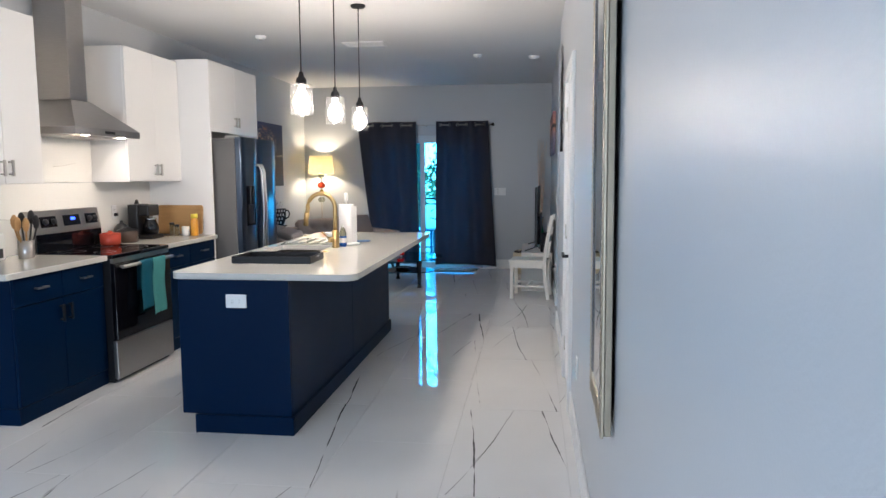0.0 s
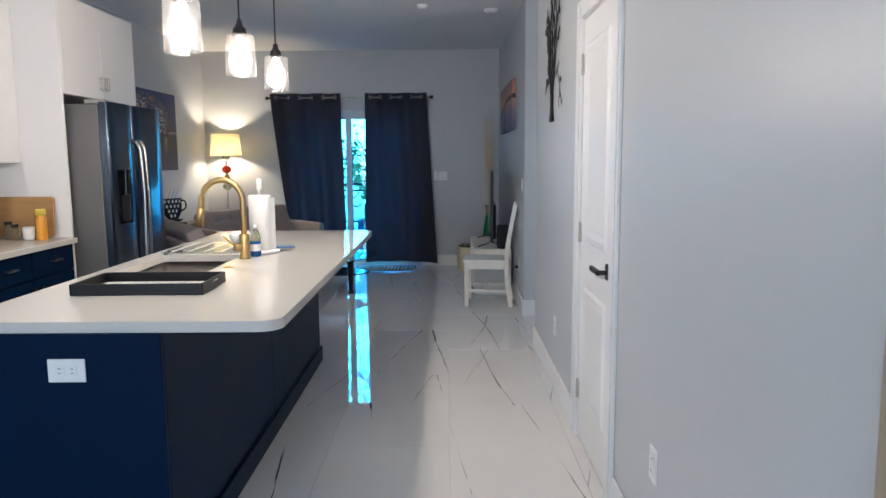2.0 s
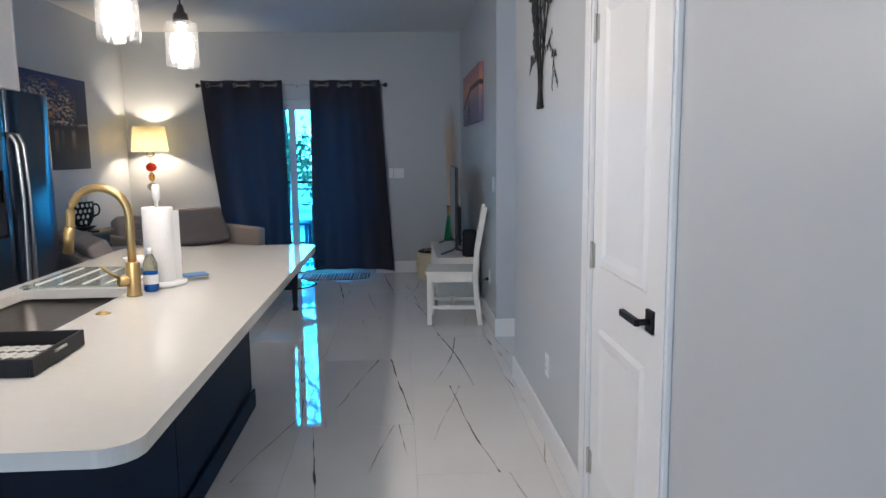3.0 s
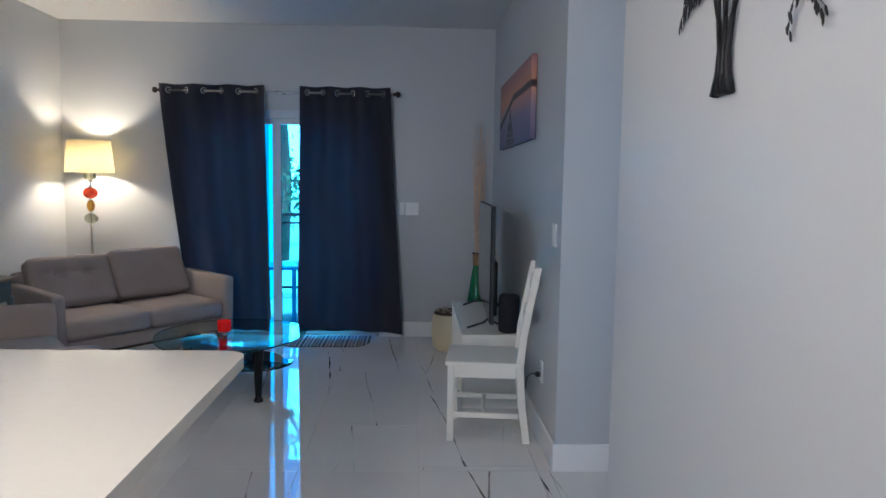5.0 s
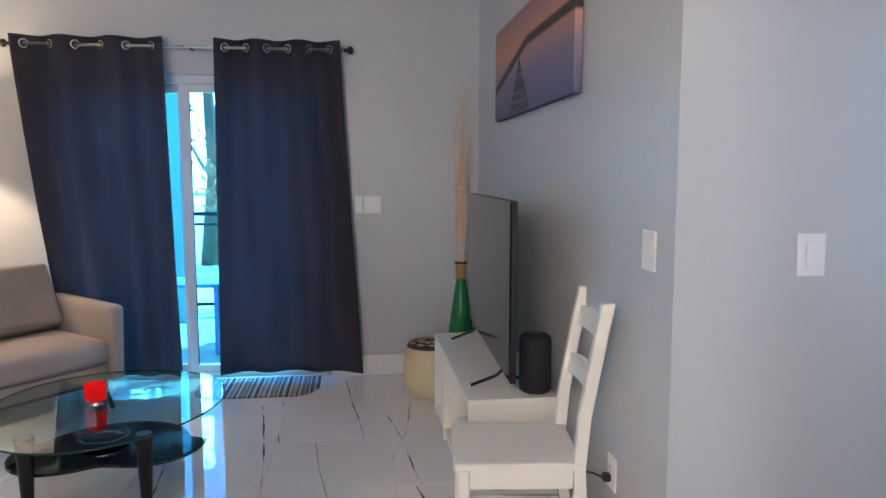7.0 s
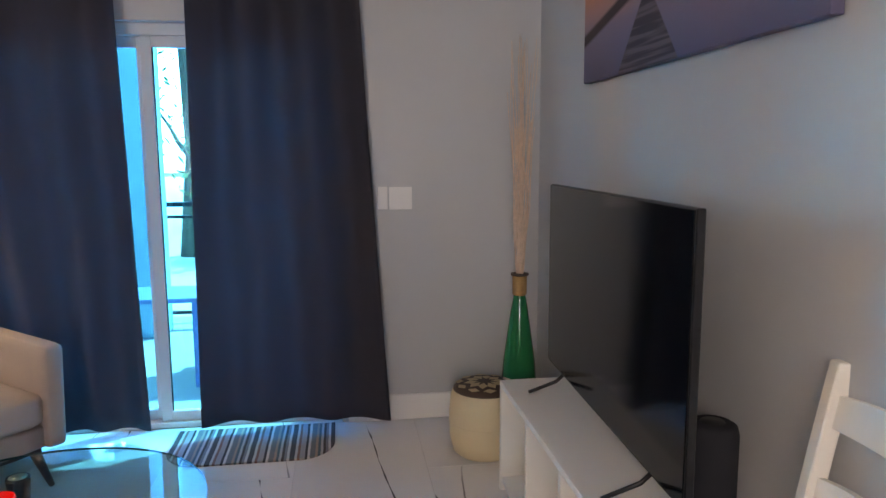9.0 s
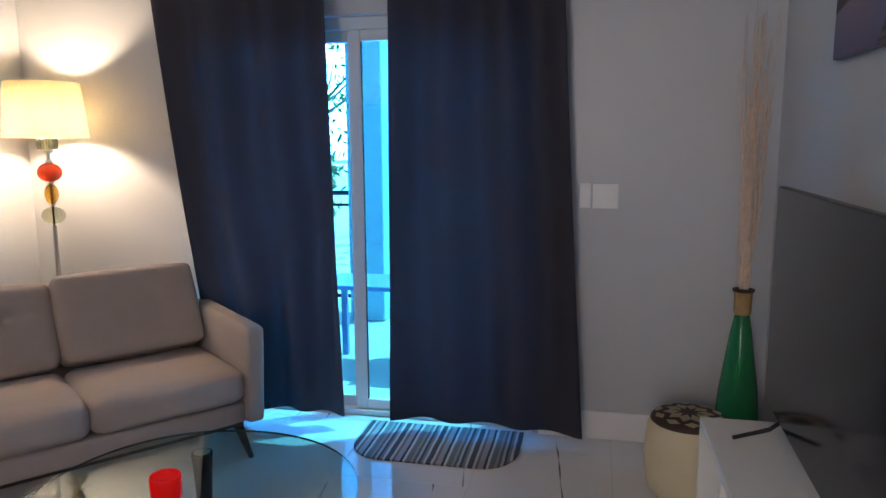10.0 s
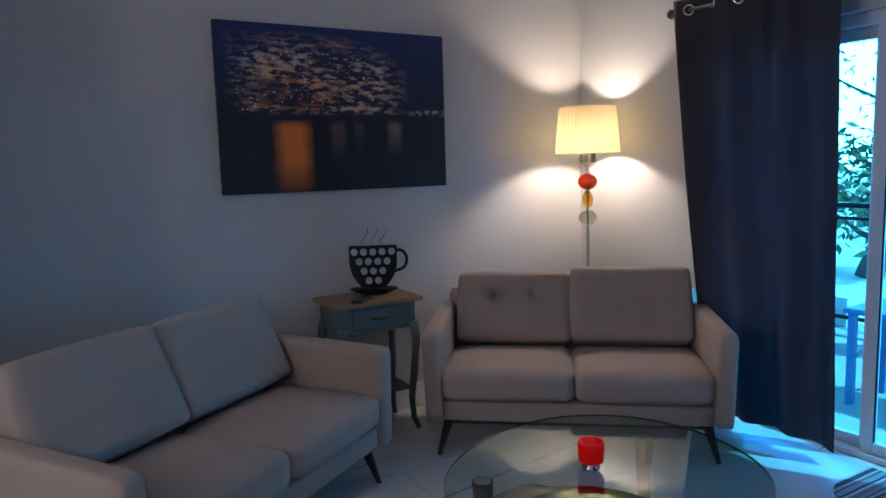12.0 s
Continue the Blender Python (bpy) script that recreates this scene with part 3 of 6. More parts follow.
def panel_door():
    bm = bmesh.new()
    x = XE - 0.002
    box(bm, x, x + 0.035, D0, D1, 0.012, DT, 0.002)
    st = 0.105
    y0, y1 = D0 + st, D1 - st
    for z0, z1 in ((0.24, 0.80), (1.02, DT - 0.12)):
        for a, b, c, d, dx in ((y0, y1, z0, z1, 0.0),):
            # moulded frame round a raised field
            o = [(a, c), (b, c), (b, d), (a, d)]
            rings = []
            for ins, dep in ((0.0, 0.0), (0.014, 0.0105), (0.034, 0.0105), (0.060, 0.003)):
                rings.append([bm.verts.new((x - 0.0005 + dep * -1 + 0.0005, yy, zz)) for yy, zz in ((a + ins, c + ins), (b - ins, c + ins), (b - ins, d - ins), (a + ins, d - ins))])
            for r0, r1 in zip(rings, rings[1:]):
                for k in range(4):
                    bm.faces.new((r0[k], r0[(k + 1) % 4], r1[(k + 1) % 4], r1[k]))
            bm.faces.new(rings[-1])
    return bm


door = tagged(part("door_1", panel_door(), M_DOOR), "closed white two-panel interior door with matt black lever", "door", kind="structure")
for z in (0.254, 1.053, 1.865):
    boxes("hinge", [(XE - 0.0045, XE - 0.0025, 5.318, 5.3445, z - 0.045, z + 0.045)], M_NICKEL, door, "satin nickel hinge", bev=0.002)
    bm = bmesh.new()
    cyl(bm, XE - 0.008, 5.3485, z - 0.05, z + 0.05, 0.006, seg=10)
    part("hinge_pin", bm, M_NICKEL, door)
lev = boxes("door_handle", [(XE - 0.013, XE - 0.001, 4.694, 4.756, 0.918, 0.983)], M_BLKMET, door, "matt black square lever handle", bev=0.002)
bm = bmesh.new()
tube(bm, [(XE + 0.0, 4.725, 0.950), (XE - 0.045, 4.725, 0.950)], 0.010, 10)
box(bm, XE - 0.058, XE - 0.042, 4.713, 4.857, 0.940, 0.961, 0.002)
part("lever", bm, M_BLKMET, lev)


def plate(name, x, y, z, axis, label, category, w=0.072, h=0.117, rockers=1, outlet=False):
    """A wall plate with its rockers or sockets; axis is the way it faces: -x or -y."""
    ob = thing(name, (x, y, z), {"-x": -90, "-y": 0, "+x": 90}[axis], label, category)
    bm = bmesh.new()
    box(bm, -w / 2, w / 2, -0.006, 0.0, -h / 2, h / 2, 0.002)
    part("plate", bm, M_TRIM, ob)
    for k in range(rockers):
        cx = (k - (rockers - 1) / 2) * 0.046
        if outlet:
            for dz in (-0.02, 0.02):
                bm = bmesh.new()
                box(bm, cx - 0.016, cx + 0.016, -0.0085, -0.006, dz - 0.014, dz + 0.014, 0.001)
                s = part("socket", bm, M_TRIM, ob)
                boxes("slot", [(cx - 0.007, cx - 0.005, -0.0092, -0.0085, dz - 0.004, dz + 0.005), (cx + 0.005, cx + 0.007, -0.0092, -0.0085, dz - 0.004, dz + 0.005)], M_BLACK, s, bev=0)
        else:
            bm = bmesh.new()
            box(bm, cx - 0.0165, cx + 0.0165, -0.010, -0.006, -0.033, 0.033, 0.001)
            part("rocker", bm, M_TRIM, ob)
    return ob


plate("wall_outlet", XE, 6.13, 0.39, "-x", "white duplex wall outlet on the grey wall beyond the closet door", "outlet", outlet=True)
plate("wall_outlet", XE, 4.05, 0.43, "-x", "white duplex wall outlet before the closet door", "outlet", outlet=True)
tvo = plate("wall_outlet", XL, 8.55, 0.40, "-x", "white wall outlet with a black plug, behind the white chair", "outlet", outlet=True)
plate("light_switch", XL, 8.304, 1.18, "-x", "white rocker light switch on the television wall", "light switch", w=0.09)
plate("light_switch", 0.597, 8.143, 1.18, "-y", "white rocker light switch on the hallway wall", "light switch", w=0.085, h=0.12)
plate("light_switch", -0.535, YN, 1.193, "-y", "white double rocker switch beside the patio curtain", "light switch", w=0.118, h=0.117, rockers=2)
plate("light_switch", -0.628, YN, 1.195, "-y", "narrow white switch half behind the patio curtain", "light switch", w=0.05, h=0.117)
bm = bmesh.new()
tube(bm, [(XL - 0.012, 8.55, 0.385), (XL - 0.035, 8.55, 0.385), (XL - 0.045, 8.62, 0.37), (XL - 0.04, 8.8, 0.30), (XL - 0.03, 9.0, 0.10), (XL - 0.03, 9.2, 0.02)], 0.004, 8)
box(bm, XL - 0.036, XL - 0.009, 8.537, 8.563, 0.372, 0.398, 0.003)
tagged(part("power_cord", bm, M_BLACK), "black power plug and cord running along the wall", "cord")

# ceiling vent and detectors
v = thing("ceiling_vent", (-1.81, 7.70, H), 0, "white rectangular ceiling air vent", "vent")
boxes("frame", [(-0.22, 0.22, -0.13, -0.105, -0.012, 0), (-0.22, 0.22, 0.105, 0.13, -0.012, 0), (-0.22, -0.195, -0.105, 0.105, -0.012, 0), (0.195, 0.22, -0.105, 0.105, -0.012, 0)], M_TRIM, v, bev=0.002)
boxes("backing", [(-0.195, 0.195, -0.105, 0.105, -0.003, -0.001)], M_BLACK, v, bev=0)
for k in range(9):
    bm = bmesh.new()
    box(bm, -0.194, 0.194, -0.010, 0.010, -0.001, 0.001, m=pose(0, -0.092 + k * 0.023, -0.008, 35, 0, 0))
    part("slat", bm, M_TRIM, v)
for x, y, r in ((-0.06, 8.76, 0.065), (-0.70, 8.55, 0.05), (-2.73, 7.15, 0.055)):
    s = thing("smoke_detector", (x, y, H), 0, "round white smoke detector on the ceiling", "smoke detector")
    bm = bmesh.new()
    lathe(bm, [(0, -0.034), (r * 0.6, -0.034), (r * 0.9, -0.022), (r, -0.006), (r, 0)], 24)
    part("housing", bm, M_TRIM, s)
    bm = bmesh.new()
    lathe(bm, [(0, -0.038), (r * 0.3, -0.038), (r * 0.3, -0.033)], 16)
    part("sensor_cap", bm, M_NICKEL, s)

# ---- kitchen ----
WG = 0.003


def bar_handle(parent, x, y, z, length, vertical):
    bm = bmesh.new()
    h = length / 2
    if vertical:
        box(bm, x + 0.022, x + 0.036, y - 0.010, y + 0.010, z - h, z + h, 0.003)
        for s in (-1, 1):
            box(bm, x, x + 0.027, y - 0.005, y + 0.005, z + s * (h - 0.012) - 0.005, z + s * (h - 0.012) + 0.005, 0.001)
    else:
        box(bm, x + 0.026, x + 0.036, y - h, y + h, z - 0.006, z + 0.006, 0.002)
        for s in (-1, 1):
            box(bm, x, x + 0.027, y + s * (h - 0.012) - 0.005, y + s * (h - 0.012) + 0.005, z - 0.005, z + 0.005, 0.001)
    return part("handle", bm, M_NICKEL, parent, "satin nickel bar handle")


def base_cabinet(y0, y1, label):
    o = (-3.34, (y0 + y1) / 2, 0)
    c = thing("base_cabinet", o, 0, label, "cabinet", "navy base cabinets along the wall")
    w, d = (y1 - y0) / 2, 0.30
    boxes("body", [(-0.31, 0.30, -w, w, 0.10, 0.872)], M_NAVY, c, bev=0.002)
    boxes("toe_kick", [(-0.31, 0.312, -w, w, 0.0, 0.099)], M_NAVY, c, bev=0.0)
    for s in (-1, 1):
        a, b = (-w + WG, -WG / 2) if s < 0 else (WG / 2, w - WG)
        dr = boxes("drawer", [(0.30, 0.319, a, b, 0.70, 0.868)], M_NAVY, c, bev=0.003)
        # darker metals on these nickel handles stand in for the dim light there
        bar_handle(dr, 0.319, (a + b) / 2, 0.79, 0.10, False).data.materials[0] = M_STEEL
        dd = boxes("door", [(0.30, 0.319, a, b, 0.105, 0.695)], M_NAVY, c, bev=0.003)
        bar_handle(dd, 0.319, s * 0.04, 0.60, 0.11, True).data.materials[0] = M_BLKMET
    return c


base_cabinet(3.99, 4.852, "navy blue base cabinet with nickel bar handles beside the range")
base_cabinet(5.625, 6.585, "navy blue base cabinet with nickel handles under the coffee maker")
for y0, y1, lb in ((3.90, 4.855, "white quartz countertop before the range"), (5.622, 6.588, "white quartz countertop between range and fridge panel")):
    bm = bmesh.new()
    prism(bm, rounded(XW + 0.02, -2.985, y0, y1, 0.006, 2), 0.874, 0.91, 0.004)
    tagged(part("countertop", bm, M_QUARTZ), lb, "countertop")
sp = thing("backsplash", (XW, 5.2, 0.912), 0, "white marble slab backsplash with a few grey veins", "backsplash")
for y0, y1, z0, z1 in ((3.9, 6.585, 0.0, 0.495), (4.722, 5.72, 0.499, 1.55)):
    boxes("slab", [(0.001, 0.018, y0 - 5.2, y1 - 5.2, z0, z1)], M_SPLASH, sp, bev=0.001)
for pts in ([(4.2, 0.28), (4.5, 0.27), (4.8, 0.245), (5.1, 0.235), (5.35, 0.23), (5.62, 0.225)], [(5.25, 0.62), (5.35, 0.625), (5.45, 0.64), (5.52, 0.65)]):
    bm = bmesh.new()
    tube(bm, [(0.0185, y - 5.2, z) for y, z in pts], 0.0018, 5)
    part("vein", bm, M_NICKEL, sp)


def upper_cabinet(x0, x1, y0, y1, z0, z1, label, handle_at):
    o = (x0, (y0 + y1) / 2, z0)
    c = thing("wall_cabinet", o, 0, label, "cabinet", "white wall cabinets")
    w = (y1 - y0) / 2
    boxes("body", [(0, x1 - x0 - 0.02, -w, w, 0, z1 - z0)], M_WHITE, c, bev=0.002)
    for s in (-1, 1):
        a, b = (-w + 0.002, -0.0015) if s < 0 else (0.0015, w - 0.002)
        dd = boxes("door", [(x1 - x0 - 0.02, x1 - x0, a, b, 0.002, z1 - z0 - 0.002)], M_WHITE, c, bev=0.002)
        bar_handle(dd, x1 - x0, s * 0.035, handle_at - z0, 0.10, True)
    return c


upper_cabinet(XW, -3.32, 4.02, 4.71, 1.41, 2.50, "glossy white wall cabinet before the range hood", 1.51)
upper_cabinet(XW, -3.32, 5.725, 6.583, 1.41, 2.50, "glossy white wall cabinet over the coffee maker", 1.51)
upper_cabinet(XW, -3.02, 6.61, 7.69, 1.865, 2.52, "white cabinet above the fridge", 1.98)
for y in (6.585, 7.692):
    tagged(boxes("fridge_panel", [(XW, -3.02, y, y + 0.022, 0, 2.52)], M_WHITE, bev=0.002), "tall white side panel of the fridge niche", "cabinet panel")

splash_outlet = plate("wall_outlet", XW + 0.0185, 5.99, 1.15, "+x", "white duplex outlet with a black plug on the marble backsplash", "outlet", outlet=True)
boxes("plug", [(-0.014, 0.014, -0.034, -0.0095, -0.034, -0.008)], M_BLACK, splash_outlet, "black power plug", bev=0.003)

# range
rg = thing("kitchen_range", (-3.275, 5.238, 0), 0, "stainless steel electric range with black glass front and cooktop", "stove")
boxes("body", [(-0.33, 0.30, -0.378, 0.378, 0.015, 0.885)], M_BLACK, rg, bev=0.003)
boxes("plinth", [(-0.33, 0.29, -0.37, 0.37, 0.0, 0.014)], M_BLACK, rg, bev=0.0)
boxes("warming_drawer", [(0.30, 0.332, -0.39, 0.378, 0.03, 0.303)], M_STEEL, rg, bev=0.005, seg=2)
od = boxes("oven_door", [(0.30, 0.334, -0.378, 0.378, 0.309, 0.85)], M_BGLASS, rg, bev=0.005, seg=2)
boxes("cooktop", [(-0.27, 0.325, -0.38, 0.38, 0.885, 0.912)], M_BGLASS, rg, bev=0.005, seg=2)
boxes("control_strip", [(0.30, 0.325, -0.375, 0.375, 0.853, 0.884)], M_STEEL, rg, bev=0.002)
bm = bmesh.new()
tube(bm, [(0.372, -0.34, 0.825), (0.372, 0.34, 0.825)], 0.013, 14)
for s in (-1, 1):
    tube(bm, [(0.328, s * 0.31, 0.825), (0.372, s * 0.31, 0.825)], 0.009, 10)
part("handle", bm, M_STEEL, od, "brushed steel bar handle")
bm = bmesh.new()
prism(bm, [(-0.335, 0.912), (-0.275, 0.912), (-0.245, 1.05), (-0.275, 1.21), (-0.335, 1.21)], -0.38, 0.38)
bmesh.ops.transform(bm, matrix=Matrix(((1, 0, 0, 0), (0, 0, 1, 0), (0, 1, 0, 0), (0, 0, 0, 1))), verts=bm.verts)
bp_ = part("back_panel", bm, M_STEEL, rg)
tilt = -math.degrees(math.atan2(0.03, 0.16))
boxes("lower_black_panel", [(-0.262, -0.243, -0.375, 0.375, 0.915, 1.045)], M_BGLASS, bp_, bev=0.001)
for y0, y1, mt, nm in ((-0.06, 0.13, M_BGLASS, "display_panel"), (-0.31, -0.14, M_BGLASS, "knob_panel"), (0.20, 0.34, M_BGLASS, "knob_panel")):
    bm = bmesh.new()
    box(bm, -0.003, 0.004, y0, y1, -0.04, 0.04, 0.002, m=pose(-0.258, 0, 1.13, 0, tilt, 0))
    part(nm, bm, mt, bp_)
bm = bmesh.new()
box(bm, 0.004, 0.0055, 0.02, 0.07, 0.0, 0.02, m=pose(-0.258, 0, 1.13, 0, tilt, 0))
part("clock_digits", bm, M_DISPLAY, bp_)
for y in (-0.27, -0.18, 0.235, 0.305):
    bm = bmesh.new()
    cyl(bm, 0, 0, 0, 0.022, 0.022, 0.018, 18)
    bmesh.ops.transform(bm, matrix=pose(-0.254, y, 1.13, 0, 90 + tilt, 0), verts=bm.verts)
    part("knob", bm, M_BLACK, bp_)
for x, y, r in ((-0.12, -0.18, 0.095), (-0.12, 0.19, 0.075), (0.14, -0.18, 0.075), (0.14, 0.19, 0.105)):
    bm = bmesh.new()
    lathe(bm, [(r, 0.9122), (r, 0.9128), (r - 0.004, 0.9128), (r - 0.004, 0.9122)], 32, x, y)
    part("burner_ring", bm, M_SIDE, rg)


def towel(y0, y1, length, material, label, x, back):
    """A cloth folded over the range's handle."""
    bm = bmesh.new()
    n, rows = 12, []
    path = [(x + 0.018, 0.80 - length)] + [(x + 0.018 + 0.003 * math.sin(k), 0.80 - length + length * k / 8) for k in range(1, 8)]
    path += [(x + 0.018, 0.805), (x + 0.011, 0.818), (x, 0.821), (x - 0.012, 0.816), (x - 0.018, 0.80)] + [(x - 0.018, 0.80 - back * k / 5) for k in range(1, 6)]
    for px, pz in path:
        row = []
        for i in range(n + 1):
            u = i / n
            w = 0.006 * math.sin(u * 7 + pz * 5) * min(1, max(0, (0.82 - pz) * 6))
            row.append(bm.verts.new((px + (w if px > x else -w * 0.2), y0 + (y1 - y0) * u + 0.01 * math.sin(pz * 9), pz + 0.012 * (u - 0.5) * (px > x))))
        rows.append(row)
    for a, b in zip(rows, rows[1:]):
        for i in range(n):
            bm.faces.new((a[i], a[i + 1], b[i + 1], b[i])).smooth = True
    bmesh.ops.solidify(bm, geom=bm.faces[:], thickness=0.005)
    bmesh.ops.translate(bm, vec=(0, 0, 0.025), verts=bm.verts)
    return tagged(part("dish_towel", bm, material), label, "towel", "towels on the oven handle")


towel(5.10, 5.26, 0.34, M_TEAL, "dark teal terry dish towel hung over the oven handle", -2.903, 0.2)
towel(5.25, 5.43, 0.40, M_MINT, "mint green terry dish towel hung over the oven handle", -2.900, 0.22)

# hood
hd = thing("range_hood", (XW, 5.255, 1.75), 0, "stainless steel chimney range hood with two lit lamps", "range hood")
bm = bmesh.new()
a = [(0.0, -0.40, 0.0), (0.47, -0.40, 0.0), (0.47, 0.40, 0.0), (0.0, 0.40, 0.0)]
prof = [a, [(x, y, 0.05) for x, y, _ in a], [(0.0, -0.14, 0.26), (0.27, -0.14, 0.26), (0.27, 0.085, 0.26), (0.0, 0.085, 0.26)]]
rings = [[bm.verts.new(p) for p in r] for r in prof]
for r0, r1 in zip(rings, rings[1:]):
    for k in range(4):
        bm.faces.new((r0[k], r0[(k + 1) % 4], r1[(k + 1) % 4], r1[k]))
bm.faces.new(rings[-1])
bm.faces.new(rings[0][::-1])
bmesh.ops.translate(bm, vec=(0.02, 0, 0), verts=bm.verts)
part("canopy", bm, M_STEEL, hd)
boxes("chimney", [(0.02, 0.275, -0.125, 0.07, 0.262, H - 1.752)], M_STEEL, hd, bev=0.003)
boxes("filter", [(0.07, 0.40, -0.33, -0.005, -0.006, -0.001), (0.07, 0.40, 0.005, 0.33, -0.006, -0.001)], M_STEEL, hd, bev=0.002)
boxes("button_strip", [(0.4905, 0.493, -0.06, 0.06, 0.015, 0.035)], M_BLACK, hd, bev=0)
for y in (-0.22, 0.22):
    bm = bmesh.new()
    lathe(bm, [(0, -0.004), (0.026, -0.004), (0.028, -0.001)], 20, 0.44, y)
    part("lamp_lens", bm, M_HLED, hd, "lit round hood lamp")

# fridge
fr = thing("refrigerator", (-3.22, 7.09, 0), 0, "side-by-side refrigerator with dark steel doors and grey sides, ice dispenser", "refrigerator")
boxes("body", [(-0.40, 0.40, -0.445, 0.445, 0.03, 1.80)], M_SIDE, fr, bev=0.006, seg=2)
boxes("foot_grille", [(-0.36, 0.38, -0.43, 0.43, 0.0, 0.03)], M_BLACK, fr, bev=0)


def bowed_door(name, y0, y1, sag):
    bm = bmesh.new()
    n = 14
    pts = [(0.405, y0), (0.405, y1)]
    for k in range(n + 1):
        u = 1 - 2 * k / n
        edge = 0.012 if abs(u) > 0.99 else 0.003 if abs(u) > 0.85 else 0.0
        pts.append((0.462 + sag * (1 - u * u) - edge, (y0 + y1) / 2 + u * (y1 - y0) / 2))
    prism(bm, pts, 0.06, 1.815, 0.004)
    for f in bm.faces:
        f.smooth = abs(f.normal.z) < 0.5 and f.calc_center_median().x > 0.455
    return part(name, bm, M_STEEL2, fr)


fd = bowed_door("freezer_door", -0.445, -0.075, 0.004)
rd = bowed_door("fridge_door", -0.068, 0.445, 0.008)
boxes("hinge_cover", [(0.30, 0.44, -0.43, -0.37, 1.80, 1.83)], M_NICKEL, fr, bev=0.004)
dp = boxes("ice_dispenser", [(0.465, 0.470, -0.36, -0.16, 0.98, 1.36)], M_BGLASS, fd, bev=0.002)
boxes("dispenser_recess", [(0.470, 0.474, -0.33, -0.19, 1.00, 1.18)], M_BLACK, dp, bev=0.001)
for y, pr in ((-0.105, fd), (-0.035, rd)):
    bm = bmesh.new()
    tube(bm, [(0.467, y, 1.56), (0.50, y, 1.555), (0.522, y, 1.50), (0.532, y, 1.2), (0.532, y, 0.9), (0.522, y, 0.60), (0.50, y, 0.545), (0.467, y, 0.54)], 0.014, 10)
    part("handle", bm, M_NICKEL, pr, "long curved steel handle")

# counter things
def bottle(name, x, y, z, prof, material, label, category, cap=None, capmat=None):
    ob = thing(name, (x, y, z), 0, label, category)
    bm = bmesh.new()
    lathe(bm, prof, 20)
    part("body", bm, material, ob)
    if cap:
        bm = bmesh.new()
        lathe(bm, cap, 20)
        part("lid", bm, capmat, ob)
    return ob


CT = 0.9105
cr = bottle("utensil_crock", -3.45, 4.67, CT, [(0, 0), (0.047, 0), (0.050, 0.004), (0.050, 0.12), (0.045, 0.12), (0.045, 0.01), (0, 0.01)], M_STEEL, "brushed steel utensil crock on the counter beside the range", "utensil holder")
for i, (dx, dy, mt, kind, hh) in enumerate(((-0.02, -0.025, M_WOOD, 0, 0.28), (0.0, -0.035, M_WOOD, 0, 0.26), (0.01, 0.02, M_BLACK, 1, 0.32), (0.02, 0.03, M_BLACK, 1, 0.27), (-0.02, 0.01, M_BLACK, 1, 0.30), (0.015, -0.015, M_WOOD, 0, 0.25))):
    bm = bmesh.new()
    tx, ty = dx * 2.4, dy * 2.4
    tube(bm, [(dx * 0.5, dy * 0.5, 0.014), (tx * 0.8, ty * 0.8, hh * 0.72)], 0.006, 8)
    vs = lathe(bm, [(0, 0), (0.020, 0.01), (0.034, 0.038), (0.034, 0.068), (0.018, 0.092), (0, 0.10)], 12)
    bmesh.ops.transform(bm, matrix=Matrix.Translation((tx * 0.8, ty * 0.8, hh * 0.70)) @ Matrix.Diagonal((0.25, 1, 1, 1)), verts=vs)
    u = tagged(part("kitchen_utensil", bm, mt), ("wooden spoon standing in the steel crock", "black nylon spatula standing in the steel crock")[kind], "utensil")
    u.matrix_world = Matrix.Translation((-3.45, 4.67, CT))
cb = thing("cutting_board", (-3.50, 6.545, CT), 0, "light wooden cutting board leaning against the white panel", "cutting board")
bm = bmesh.new()
prism(bm, rounded(-0.05, 0.385, 0.0, 0.27, 0.02, 4), -0.009, 0.009, 0.003)
bmesh.ops.transform(bm, matrix=pose(0, -0.005, 0.006, 84, 0, 0), verts=bm.verts)
part("board", bm, M_WOOD, cb)
bottle("supplement_bottle", -3.14, 6.44, CT, [(0, 0), (0.03, 0), (0.034, 0.006), (0.034, 0.14), (0.024, 0.155), (0.024, 0.16), (0, 0.16)], M_YELLOW, "amber plastic bottle with yellow cap before the cutting board", "bottle",
       [(0, 0.20), (0.029, 0.20), (0.031, 0.197), (0.031, 0.161), (0, 0.161)], M_YCAP)
bottle("mug", -3.225, 6.44, CT, [(0, 0), (0.03, 0), (0.036, 0.01), (0.038, 0.085), (0.034, 0.085), (0.032, 0.01), (0, 0.01)], M_CERAM, "small white ceramic mug before the cutting board", "mug")
for x, y, h, mt, lb in ((-3.36, 6.44, 0.09, M_CLEARB, "small glass spice jar with dark lid"), (-3.295, 6.41, 0.075, M_CLEARB, "small glass spice jar with dark lid"), (-3.56, 6.42, 0.11, M_BROWN, "dark brown spice jar")):
    bottle("spice_jar", x, y, CT, [(0, 0), (0.02, 0), (0.022, 0.004), (0.022, h), (0.018, h + 0.01), (0, h + 0.01)], mt, lb, "jar", [(0, h + 0.03), (0.021, h + 0.03), (0.022, h + 0.011), (0, h + 0.011)], M_BLACK)
cm = thing("coffee_maker", (-3.46, 6.16, CT), 0, "black drip coffee maker with glass carafe on the counter", "coffee maker")
boxes("base", [(-0.10, 0.12, -0.10, 0.10, 0, 0.035)], M_BLACK, cm, bev=0.006, seg=2)
